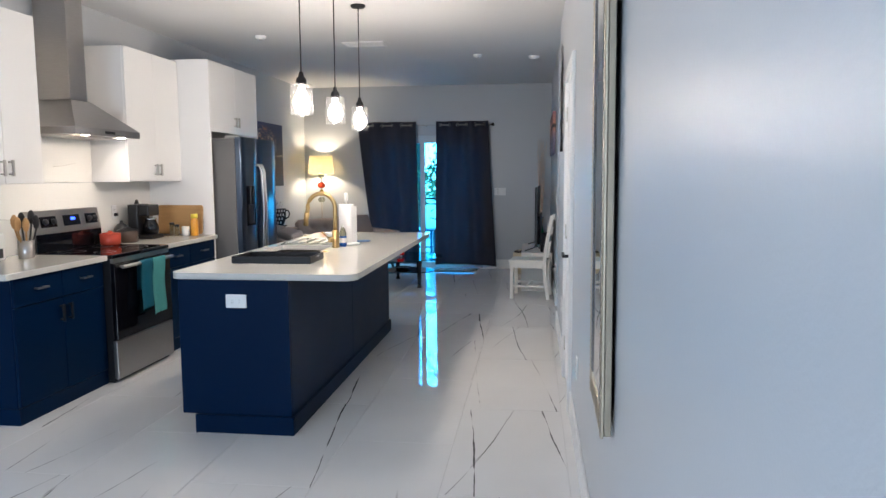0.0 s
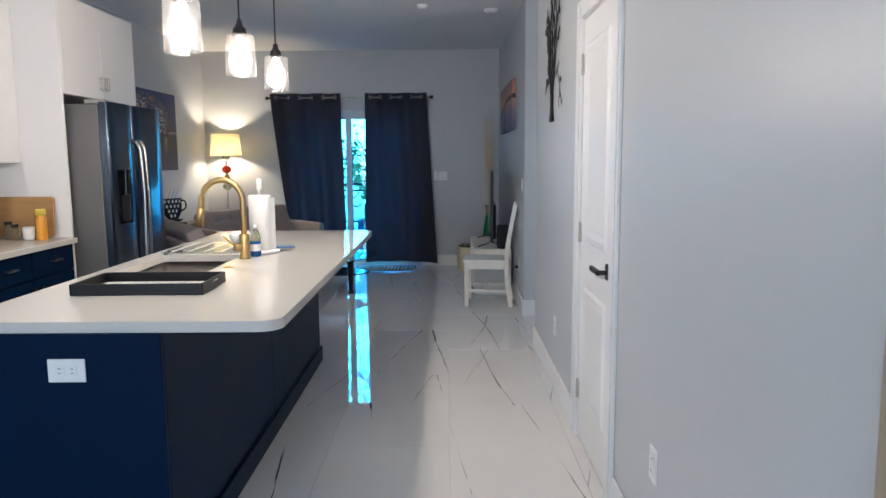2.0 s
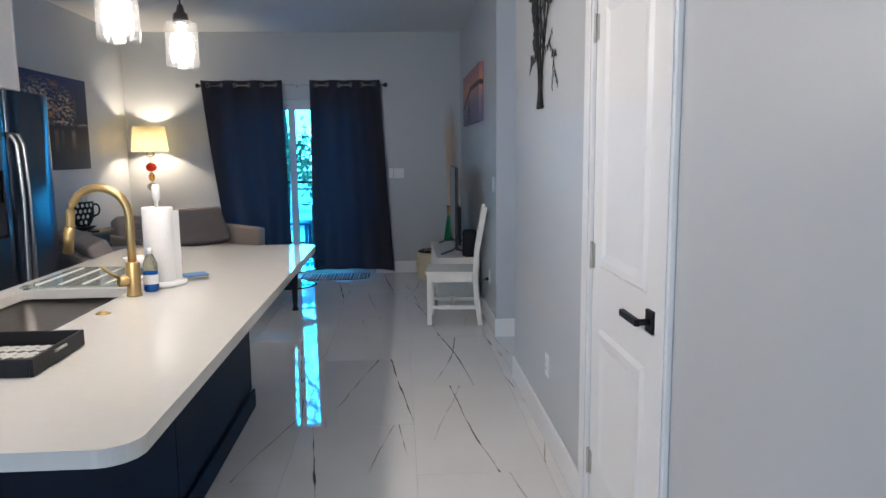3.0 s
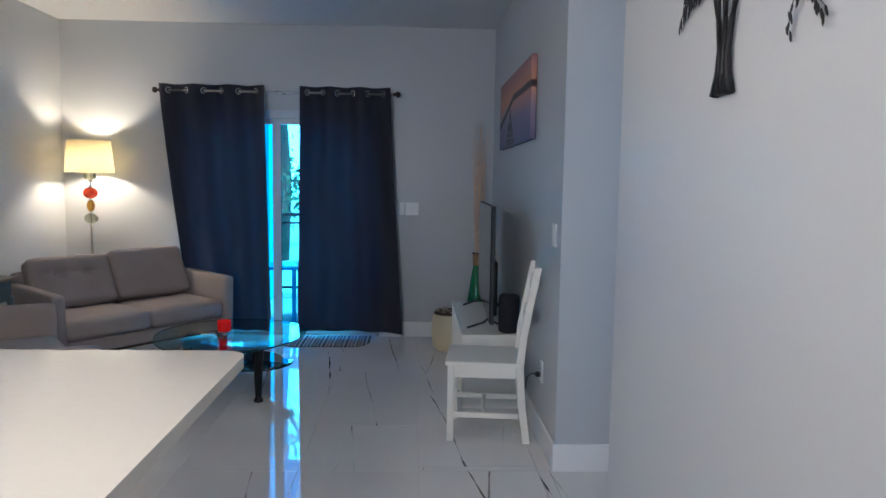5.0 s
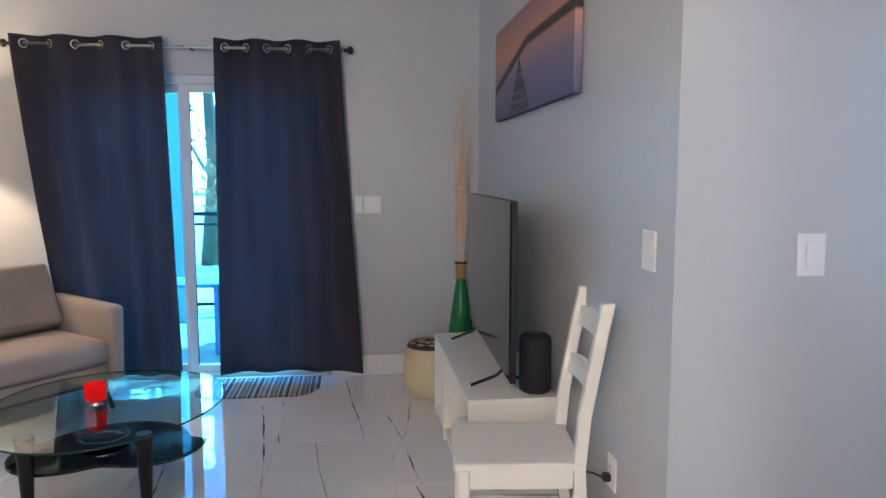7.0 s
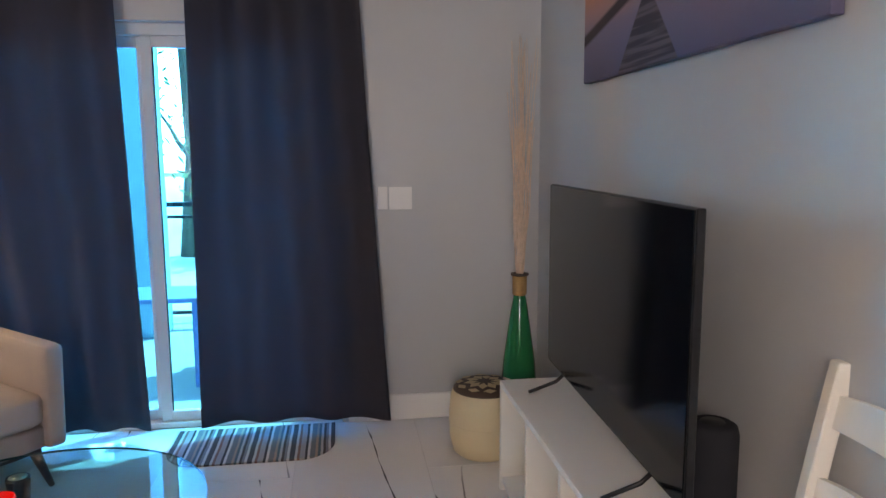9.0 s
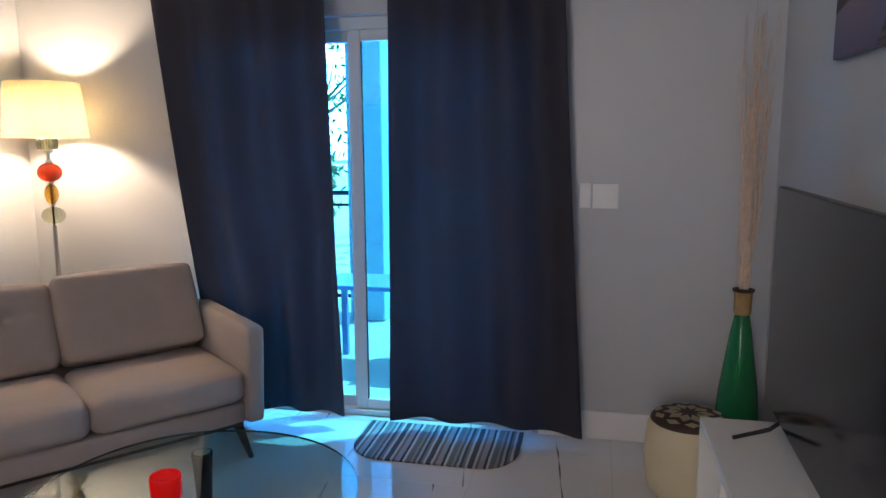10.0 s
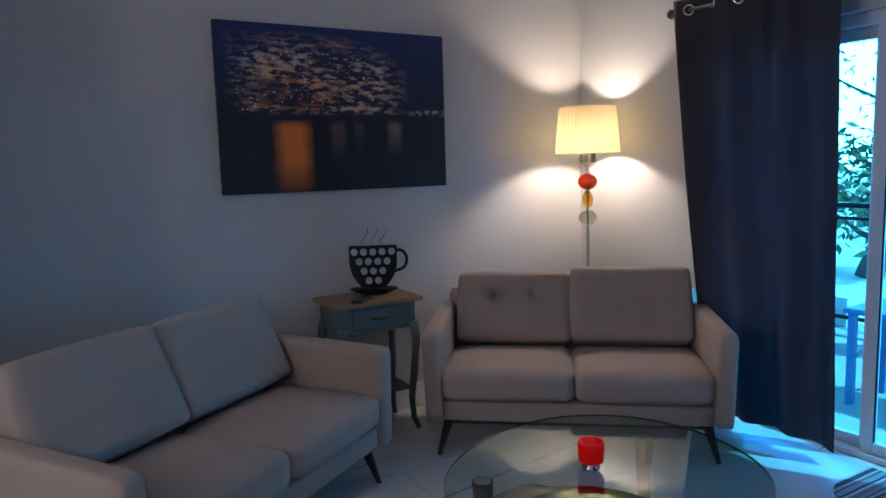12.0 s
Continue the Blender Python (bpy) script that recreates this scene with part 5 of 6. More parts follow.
# ---- living area ----
def sofa(x, y, rz, label, tufted):
    """tufted: for each of the two back cushions, whether its buttoned face is forward; a turned one is plain and sits higher."""
    s = thing("loveseat", (x, y, 0), rz, label, "sofa", "matching loveseats")
    W, D = 1.48, 0.76
    bm = bmesh.new()
    cushion(bm, -W / 2 + 0.09, W / 2 - 0.09, -D / 2 + 0.03, D / 2 - 0.06, 0.18, 0.285, 0.02, 0.0)
    part("seat_base", bm, M_SOFA, s)
    for sx in (-1, 1):
        bm = bmesh.new()
        vs = cushion(bm, -0.045, 0.045, -D / 2, D / 2 - 0.03, 0.18, 0.637, 0.024, 0.002)
        for v in vs:
            f = (v.co.z - 0.19) / 0.447
            v.co.x += sx * 0.015 * f
            if v.co.z > 0.4:
                v.co.z += 0.02 * (v.co.y / D) * (v.co.z - 0.4) / 0.23
            v.co.x += sx * (W / 2 - 0.06)
        part("armrest", bm, M_SOFA, s)
        bm = bmesh.new()
        x0, x1 = (-W / 2 + 0.095, -0.003) if sx < 0 else (0.003, W / 2 - 0.095)
        cushion(bm, x0, x1, -D / 2 + 0.005, D / 2 - 0.19, 0.285, 0.435, 0.045, 0.014)
        part("seat_cushion", bm, M_SOFA, s)
        bm = bmesh.new()
        cw = (x1 - x0) / 2
        plain = not tufted[sx > 0]
        lift = 0.022 if plain else 0.0
        turn = Matrix.Translation(((x0 + x1) / 2, D / 2 - 0.12 - lift, 0.622 + lift * 0.6)) @ Euler((radians(-26), 0, 0)).to_matrix().to_4x4()
        vs = cushion(bm, x0 - (x0 + x1) / 2 + (0.022 if sx < 0 else 0), x1 - (x0 + x1) / 2 - (0.008 if sx > 0 else 0), -0.075, 0.075, -0.2, 0.2 + lift * 0.5, 0.032 if plain else 0.04, 0.010, tufts=() if plain else ((-cw * 0.33, 0.06), (cw * 0.33, 0.06)), cuts=25)
        bmesh.ops.transform(bm, matrix=turn, verts=bm.verts)
        bc = part("back_cushion", bm, M_SOFA, s)
        for dx in () if plain else (-cw * 0.33, cw * 0.33):
            bm = bmesh.new()
            bmesh.ops.create_icosphere(bm, subdivisions=2, radius=1, matrix=turn @ Matrix.Translation((dx, -0.042, 0.06)) @ Matrix.Diagonal((0.013, 0.006, 0.013, 1)))
            part("button", bm, M_SOFA, bc)
    bm = bmesh.new()
    vs = cushion(bm, -W / 2 + 0.05, W / 2 - 0.05, D / 2 - 0.12, D / 2 - 0.02, 0.19, 0.72, 0.035, 0.003)
    for v in vs:
        v.co.y += 0.01 + 0.20 * max(0, v.co.z - 0.4)
    part("back_frame", bm, M_SOFA, s)
    bm = bmesh.new()
    box(bm, -W / 2 + 0.10, W / 2 - 0.10, -D / 2 + 0.06, D / 2 - 0.1, 0.160, 0.18, 0.002)
    part("underframe", bm, M_DWOOD, s)
    for sx in (-1, 1):
        for sy in (-1, 1):
            bm = bmesh.new()
            tube(bm, [(sx * (W / 2 - 0.12), sy * (D / 2 - 0.09), 0.17), (sx * (W / 2 - 0.075), sy * (D / 2 - 0.05), 0.0)], 0.024, 12, 0.012)
            part("leg", bm, M_DWOOD, s)
    return s


def place(front_mid, rz, depth=0.76):
    v = Vector((-math.sin(radians(rz)), math.cos(radians(rz))))
    return front_mid[0] + v.x * depth / 2, front_mid[1] + v.y * depth / 2


LX, LY = place((-2.496, 10.137), 50.9)
sofa(LX, LY, 50.9, "taupe fabric loveseat with one plain back cushion before the lamp corner", (True, False))
SX, SY = place((-2.428, 8.748), 124.5)
sofa(SX, SY, 124.5, "taupe fabric loveseat with plain back cushions beside the painted end table", (False, False))

# end table
et = thing("end_table", (-3.475, 9.53, 0), 0, "blue-grey painted end table with wooden top and drawer", "end table")
boxes("tabletop", [(-0.17, 0.175, -0.25, 0.25, 0.715, 0.738)], M_OAK, et, "light wood tabletop", bev=0.006, seg=2)
boxes("apron", [(-0.15, 0.14, -0.215, 0.215, 0.57, 0.715)], M_BLUEPT, et, bev=0.003)
dr = boxes("drawer", [(0.14, 0.152, -0.15, 0.15, 0.60, 0.695)], M_BLUEPT, et, bev=0.003)
bm = bmesh.new()
tube(bm, [(0.152, -0.05, 0.655), (0.168, -0.045, 0.65), (0.17, 0, 0.645), (0.168, 0.045, 0.65), (0.152, 0.05, 0.655)], 0.004, 8)
part("drawer_pull", bm, M_BLACK, dr)
boxes("lower_shelf", [(-0.13, 0.12, -0.19, 0.19, 0.22, 0.238)], M_BLUEPT, et, bev=0.003)
for sx in (-1, 1):
    for sy in (-1, 1):
        bm = bmesh.new()
        tube(bm, [(sx * 0.135 - 0.003, sy * 0.205, 0.60), (sx * 0.145 - 0.003, sy * 0.215, 0.50), (sx * 0.135, sy * 0.205, 0.35), (sx * 0.12, sy * 0.19, 0.18), (sx * 0.125, sy * 0.195, 0.06), (sx * 0.145, sy * 0.215, 0.0)], 0.026, 8, 0.013)
        part("leg", bm, M_BLUEPT, et)

# metal coffee-cup decoration
cu = thing("metal_cup_decor", (-3.50, 9.585, 0.739), 62, "black metal coffee cup sculpture with round cutouts and steam wires", "decoration")
bm = bmesh.new()
rim, foot_z = 0.235, 0.035


def cup_half(z):
    return 0.118 * (1 - max(0.0, (0.165 - z) / 0.175) ** 2.3)


zs = [foot_z + (rim - foot_z) * k / 14 for k in range(15)]
edges_ = []
loops = [[(cup_half(z), z) for z in zs] + [(-cup_half(z), z) for z in reversed(zs)]]
for r_i in range(4):
    z = rim - 0.030 - 0.046 * r_i
    for c_i in range(-3, 4):
        x = (c_i + (0.5 if r_i % 2 else 0.0)) * 0.046
        if abs(x) + 0.021 < cup_half(z - 0.012):
            loops.append([(x + 0.0175 * math.cos(2 * math.pi * q / 14), z + 0.0175 * math.sin(2 * math.pi * q / 14)) for q in range(14)])
for lp in loops:
    vs = [bm.verts.new((x, -0.004, z)) for x, z in lp]
    edges_ += [bm.edges.new((vs[q], vs[(q + 1) % len(vs)])) for q in range(len(vs))]
bmesh.ops.triangle_fill(bm, edges=edges_, use_beauty=True)
grown = bmesh.ops.extrude_face_region(bm, geom=bm.faces[:])["geom"]
bmesh.ops.translate(bm, vec=(0, 0.008, 0), verts=[v for v in grown if isinstance(v, bmesh.types.BMVert)])
for v in bm.verts:
    v.co.y += v.co.x ** 2
part("cup", bm, M_BLKMET, cu)
bm = bmesh.new()
tube(bm, [(0.112, 0, 0.205)] + [(0.125 + 0.042 * math.sin(a), 0, 0.165 + 0.048 * math.cos(a)) for a in [math.pi * k / 8 for k in range(9)]] + [(0.098, 0, 0.108)], 0.008, 8)
part("handle", bm, M_BLKMET, cu)
bm = bmesh.new()
lathe(bm, [(0, 0.0), (0.06, 0.0), (0.12, 0.028), (0.118, 0.032), (0.055, 0.008), (0.02, 0.035), (0, 0.035)], 24)
for v in bm.verts:
    v.co.y *= 0.5
part("saucer", bm, M_BLKMET, cu)
for v in [c for c in cu.children]:
    v.scale = (1.1, 1.0, 1.14)
for x in (-0.05, 0.0, 0.05):
    bm = bmesh.new()
    tube(bm, [(x, 0, 0.268), (x - 0.01, 0, 0.29), (x + 0.012, 0, 0.32), (x + 0.03, 0, 0.35), (x + 0.022, 0, 0.365)], 0.0016, 6)
    part("steam_wire", bm, M_BLKMET, cu)
rc_ = thing("remote_control", (-3.36, 9.45, 0.739), 40, "small black remote control on the end table", "remote control")
boxes("body", [(-0.03, 0.03, -0.075, 0.075, 0, 0.018)], M_BLACK, rc_, bev=0.005, seg=2)

# floor lamp
fl = thing("floor_lamp", (-3.32, 10.97, 0), 0, "lit floor lamp with cream drum shade and stacked coloured glass balls", "floor lamp")
bm = bmesh.new()
lathe(bm, [(0, 0), (0.14, 0), (0.145, 0.006), (0.13, 0.02), (0.03, 0.03), (0.012, 0.045), (0.0105, 0.06), (0.0105, 1.02), (0.014, 1.03), (0, 1.03)], 28)
part("pole_and_base", bm, M_NICKEL, fl)
for nm, z, r, hz, mt, lb in (("glass_ball", 1.082, 0.057, 0.046, M_CLEARB, "smoky clear glass ball"), ("glass_ball", 1.192, 0.034, 0.052, M_AMBER, "amber glass oval"), ("glass_ball", 1.303, 0.060, 0.050, M_REDB, "orange-red glass ball"), ("glass_cube", 1.447, 0.038, 0.028, M_CLEARB, "clear faceted glass")):
    bm = bmesh.new()
    n = 10 if nm == "glass_ball" else 6
    if nm == "glass_ball":
        lathe(bm, [(r * math.sin(math.pi * k / 14), z - hz * math.cos(math.pi * k / 14)) for k in range(15)], 24)
    else:
        box(bm, -r, r, -r, r, z - hz, z + hz, 0.006)
    part(nm, bm, mt, fl, lb)
bm = bmesh.new()
for z0, z1, r in ((1.134, 1.142, 0.016), (1.243, 1.252, 0.018), (1.352, 1.365, 0.018), (1.365, 1.40, 0.010), (1.40, 1.418, 0.024), (1.476, 1.52, 0.014)):
    cyl(bm, 0, 0, z0, z1, r)
tube(bm, [(0, 0, 1.03), (0, 0, 1.48)], 0.004, 8)
part("metal_spacers", bm, M_NICKEL, fl)
bm = bmesh.new()
lathe(bm, [(0.196, 1.478), (0.172, 1.752)], 48)
bmesh.ops.solidify(bm, geom=bm.faces[:], thickness=0.002)
part("shade", bm, M_SHADE, fl, "cream fabric drum shade, lit from within")
bm = bmesh.new()
for k in range(3):
    a = 2 * math.pi * k / 3
    tube(bm, [(0.01 * math.cos(a), 0.01 * math.sin(a), 1.735), (0.172 * math.cos(a), 0.172 * math.sin(a), 1.735)], 0.0018, 5)
tube(bm, [(0.0, 0, 1.735), (0.0, 0, 1.765)], 0.006, 8)
part("shade_ring", bm, M_NICKEL, fl)
bm = bmesh.new()
lathe(bm, [(0, 1.52), (0.013, 1.525), (0.014, 1.545), (0.028, 1.58), (0.03, 1.60), (0.02, 1.628), (0, 1.635)], 16)
b_ = part("bulb", bm, M_BULB, fl)
b_.visible_shadow = False

# paintings
def canvas(name, loc, rz, w, h, d, material, label):
    c = thing(name, loc, rz, label, "painting")
    bm = bmesh.new()
    box(bm, -w / 2, w / 2, -d, 0, -h / 2, h / 2, 0.004, 2)
    part("canvas", bm, material, c)
    bm = bmesh.new()
    for a in (-w / 2 + 0.03, w / 2 - 0.03):
        box(bm, a - 0.02, a + 0.02, 0.0, 0.002, -h / 2 + 0.02, h / 2 - 0.02)
    part("stretcher_bar", bm, M_WOOD, c)
    return c


canvas("night_harbour_painting", (XW + 0.003, 9.49, 1.738), 90, 1.30, 0.855, 0.032, painting_material("night"), "large canvas of a lit hillside town over dark water at night")
canvas("sunset_pier_painting", (XL - 0.003, 9.70, 1.955), -90, 1.50, 0.50, 0.034, painting_material("pier"), "wide canvas of a wooden pier at purple and orange sunset")

# television, console, speaker
co = thing("tv_console", (0.0, 9.74, 0), 0, "low white lacquered television console with open front shelves", "tv stand")
cx0, cx1, hy = -0.20, 0.185, 0.62
boxes("top", [(cx0, cx1, -hy, hy, 0.455, 0.48)], M_CHAIR, co, bev=0.002)
boxes("bottom_shelf", [(cx0 + 0.004, cx1, -hy + 0.022, hy - 0.022, 0.04, 0.062)], M_CHAIR, co, bev=0.002)
boxes("middle_shelf", [(cx0 + 0.01, cx1 - 0.01, -hy + 0.022, -0.21, 0.25, 0.268)], M_CHAIR, co, bev=0.002)
for y in (-hy, -0.21, 0.19, hy - 0.022):
    boxes("side_panel", [(cx0, cx1, y, y + 0.022, 0.0, 0.455)], M_CHAIR, co, bev=0.002)
boxes("back_board", [(cx1 - 0.008, cx1 - 0.002, -hy + 0.022, hy - 0.022, 0.062, 0.455)], M_CHAIR, co, bev=0.0)

ang = math.degrees(math.atan2(-0.049, 1.317))
tv = thing("television", (-0.012, 9.722, 0.4805), ang, "large flat-screen television, switched off, on black V-shaped feet", "television")
boxes("panel_body", [(0.004, 0.028, -0.635, 0.66, 0.07, 0.815)], M_BLACK, tv, bev=0.003)
boxes("screen", [(-0.001, 0.0035, -0.630, 0.655, 0.082, 0.811)], M_SCREEN, tv, "glossy dark screen", bev=0.001)
boxes("rear_housing", [(0.028, 0.062, -0.45, 0.45, 0.09, 0.45)], M_BLACK, tv, bev=0.01, seg=2)
for y in (-0.42, 0.45):
    bm = bmesh.new()
    tube(bm, [(-0.13, y, 0.006), (-0.02, y, 0.045), (0.014, y, 0.075)], 0.007, 8)
    tube(bm, [(0.15, y, 0.006), (0.05, y, 0.045), (0.014, y, 0.075)], 0.007, 8)
    part("foot", bm, M_BLACK, tv)
sk_ = thing("smart_speaker", (0.105, 9.215, 0.4805), 0, "black cloth-covered cylindrical speaker on the console", "speaker")
bm = bmesh.new()
lathe(bm, [(0, 0), (0.055, 0), (0.066, 0.008), (0.068, 0.03), (0.068, 0.215), (0.062, 0.24), (0.05, 0.247), (0, 0.247)], 28)
part("body", bm, mat("black_speaker_cloth", (0.014, 0.015, 0.022), 0.85, bump=0.6, bscale=500), sk_)
bm = bmesh.new()
lathe(bm, [(0, 0.2495), (0.03, 0.2495), (0.032, 0.247)], 20)
part("top_button", bm, M_BLACK, sk_)

# pouf
pf = thing("pouf", (-0.185, 10.745, 0), 0, "round cream leather pouf with brown and cream star top", "pouf")
bm = bmesh.new()
lathe(bm, [(0, 0.0), (0.13, 0.0), (0.152, 0.02), (0.168, 0.09), (0.170, 0.20), (0.161, 0.29), (0.149, 0.315), (0.14, 0.322), (0, 0.322)], 40)
part("body", bm, M_CREAM, pf)
bm = bmesh.new()
lathe(bm, [(0.151, 0.306), (0.149, 0.320), (0.13, 0.336), (0.06, 0.345), (0, 0.347)], 40)
part("brown_top", bm, M_BROWN, pf, "dark brown leather top")
bm = bmesh.new()
def topz(r):
    return 0.3478 - 0.012 * (r / 0.14) ** 2
for k in range(10):
    a = 2 * math.pi * k / 10
    for r0, rm, r1, w in ((0.03, 0.068, 0.102, 0.020), (0.102, 0.122, 0.142, 0.027)):
        aa = a + (0.314 if r0 > 0.1 else 0)
        q = [(r0, 0), (rm, w * 1.18), (r1, 0), (rm, -w * 1.18)]
        bm.faces.new([bm.verts.new((r * math.cos(aa) - t * math.sin(aa), r * math.sin(aa) + t * math.cos(aa), topz(r) + 0.0015)) for r, t in q])
bmesh.ops.solidify(bm, geom=bm.faces[:], thickness=0.0012)
part("cream_pattern", bm, M_CREAM, pf, kind="stuff")
bm = bmesh.new()
for z in (0.16,):
    lathe(bm, [(0.169, z - 0.003), (0.172, z), (0.169, z + 0.003)], 40)
part("seam", bm, M_CREAM, pf)

# green bottle with reeds
gb_ = thing("green_floor_bottle", (0.055, 11.03, 0), 0, "tall green glass floor bottle with wicker neck and dried reeds", "vase")
bm = bmesh.new()
lathe(bm, [(0, 0), (0.10, 0), (0.108, 0.012), (0.105, 0.05), (0.082, 0.36), (0.045, 0.62), (0.030, 0.70), (0.028, 0.74), (0, 0.74)], 32)
part("glass_body", bm, M_GREENB, gb_)
bm = bmesh.new()
lathe(bm, [(0.031, 0.70), (0.036, 0.705), (0.037, 0.80), (0.030, 0.80), (0.030, 0.742)], 24)
part("wicker_neck", bm, M_CORK, gb_)
bm = bmesh.new()
lathe(bm, [(0.030, 0.801), (0.045, 0.803), (0.046, 0.812), (0.030, 0.815)], 24)
part("rim", bm, M_BROWN, gb_)
rnd = random.Random(11)
bm = bmesh.new()
for k in range(44):
    a, sp_ = rnd.uniform(0, 6.28), rnd.uniform(0.01, 0.065)
    h = rnd.uniform(1.55, 2.0)
    ex, ey = sp_ * math.cos(a), min(0.10, sp_ * math.sin(a))
    pts = [(0.012 * math.cos(a), 0.012 * math.sin(a), 0.76)]
    for i in range(1, 9):
        f = i / 8
        w = 0.008 * math.sin(f * 9 + k)
        pts.append((0.012 * math.cos(a) + ex * f + w, 0.012 * math.sin(a) + ey * f + w * 0.5, 0.76 + (h - 0.76) * f))
    tube(bm, pts, 0.0034, 5, 0.0012)
part("reeds", bm, M_STICK, gb_, kind="stuff")

# white ladder-back chair
ch = thing("dining_chair", (-0.09, 8.73, 0), -6.5, "white painted wooden ladder-back chair against the television wall", "chair")
sw, sd_ = 0.205, 0.215
bm = bmesh.new()
prism(bm, rounded(-sd_ - 0.01, sd_ - 0.01, -sw, sw, 0.015, 3), 0.432, 0.455, 0.006)
part("seat", bm, M_CHAIR, ch)
for y in (-sw + 0.022, sw - 0.022):
    boxes("leg", [(-sd_ + 0.005, -sd_ + 0.043, y - 0.019, y + 0.019, 0, 0.432)], M_CHAIR, ch, bev=0.004)
    bm = bmesh.new()
    pts = [(0.235, y, 0.0), (0.205, y, 0.20), (0.19, y, 0.43), (0.205, y, 0.60), (0.240, y, 0.80), (0.275, y, 0.985)]
    prev = None
    for px, py, pz in pts:
        ring = [bm.verts.new((px + a, py + b, pz)) for a, b in ((-0.021, -0.018), (0.021, -0.018), (0.021, 0.018), (-0.021, 0.018))]
        if prev:
            for k in range(4):
                bm.faces.new((prev[k], prev[(k + 1) % 4], ring[(k + 1) % 4], ring[k]))
        else:
            bm.faces.new(ring[::-1])
        prev = ring
    bm.faces.new(prev)
    bmesh.ops.bevel(bm, geom=[e for e in bm.edges], offset=0.003, segments=1, affect="EDGES")
    part("leg", bm, M_CHAIR, ch, "curved rear leg and back post")
boxes("apron", [(-sd_ + 0.043, 0.17, -sw + 0.008, -sw + 0.028, 0.365, 0.431), (-sd_ + 0.043, 0.17, sw - 0.028, sw - 0.008, 0.365, 0.431), (-sd_ + 0.008, -sd_ + 0.028, -sw + 0.042, sw - 0.042, 0.365, 0.431), (0.172, 0.19, -sw + 0.042, sw - 0.042, 0.365, 0.431)], M_CHAIR, ch, bev=0.002)
for y in (-sw + 0.022, sw - 0.022):
    boxes("stretcher", [(-sd_ + 0.043, 0.188, y - 0.009, y + 0.009, 0.135, 0.165)], M_CHAIR, ch, bev=0.003)
boxes("stretcher", [(-0.02, 0.0, -sw + 0.032, sw - 0.032, 0.138, 0.162)], M_CHAIR, ch, bev=0.003)
for z, x in ((0.70, 0.219), (0.88, 0.253)):
    bm = bmesh.new()
    rows = []
    for i in range(9):
        u = -1 + i / 4
        yy = u * (sw - 0.042)
        xx = x + 0.018 * (1 - u * u)
        rows.append([bm.verts.new((xx + a, yy, z + b + 0.012 * (1 - u * u) * (b > 0))) for a, b in ((-0.007, -0.035), (0.007, -0.035), (0.007 + 0.012, 0.035), (-0.007 + 0.012, 0.035))])
    for p, q in zip(rows, rows[1:]):
        for k in range(4):
            bm.faces.new((p[k], p[(k + 1) % 4], q[(k + 1) % 4], q[k]))
    bm.faces.new(rows[0])
    bm.faces.new(rows[-1][::-1])
    part("back_slat", bm, M_CHAIR, ch)

# coffee table
TC = (-1.79, 9.64)
ct = thing("coffee_table", (*TC, 0), 0, "oval glass coffee table with three black legs and lower shelf", "coffee table")
outline = []
for k in range(64):
    a = 2 * math.pi * k / 64
    r = 1 + 0.03 * math.cos(3 * (a - 0.5))
    outline.append((0.51 * r * math.cos(a), 0.57 * r * math.sin(a)))
bm = bmesh.new()
prism(bm, outline, 0.352, 0.362, 0.002)
for f in bm.faces:
    f.smooth = False
part("glass_top", bm, M_TABLEG, ct, "clear glass top with greenish edge")
bm = bmesh.new()
ring0 = [bm.verts.new((x * 1.001, y * 1.001, 0.353)) for x, y in outline]
ring1 = [bm.verts.new((x * 1.001, y * 1.001, 0.361)) for x, y in outline]
for k in range(64):
    bm.faces.new((ring0[k], ring0[(k + 1) % 64], ring1[(k + 1) % 64], ring1[k]))
part("glass_edge", bm, mat("dark_green_glass_edge", (0.01, 0.045, 0.04), 0.08), ct, "dark green glass edge")
bm = bmesh.new()
out2 = []
for k in range(48):
    a = 2 * math.pi * k / 48
    r = 1 + 0.32 * math.cos(2 * (a - 0.2)) * (1 if math.sin(a) < 0.2 else 0.25) - 0.16 * max(0, math.sin(-a - 0.2)) ** 2
    out2.append((0.04 + 0.31 * r * math.cos(a), -0.10 + 0.36 * r * math.sin(a)))
prism(bm, out2, 0.175, 0.190, 0.003)
part("lower_shelf", bm, M_BGLASS, ct, "curved black lower shelf")
for fx, fy in ((0.275, -0.385), (-0.185, -0.385), (-0.15, 0.36)):
    bm = bmesh.new()
    lathe(bm, [(0, 0), (0.030, 0), (0.032, 0.008), (0.026, 0.022), (0.020, 0.035), (0.022, 0.06), (0.034, 0.30), (0.038, 0.345), (0.036, 0.351), (0, 0.351)], 24, fx, fy)
    part("leg", bm, mat("black_lacquer", (0.006, 0.006, 0.008), 0.12) if fx > 0.1 else bpy.data.materials["black_lacquer"], ct)
    bm = bmesh.new()
    lathe(bm, [(0, 0.3518), (0.03, 0.3518), (0.03, 0.3512), (0, 0.3512)], 20, fx, fy)
    part("glue_disc", bm, M_NICKEL, ct)
cd = thing("red_candle", (-1.825, 9.615, 0.3625), 0, "red glass candle jar on a silver stand on the coffee table", "candle")
bm = bmesh.new()
lathe(bm, [(0, 0), (0.03, 0), (0.032, 0.006), (0.018, 0.012), (0.02, 0.02), (0.032, 0.024), (0, 0.024)], 24)
part("stand", bm, M_CHROME, cd)
bm = bmesh.new()
lathe(bm, [(0, 0.025), (0.04, 0.025), (0.046, 0.03), (0.047, 0.094), (0.044, 0.101), (0.040, 0.098), (0.039, 0.08), (0, 0.08)], 28)
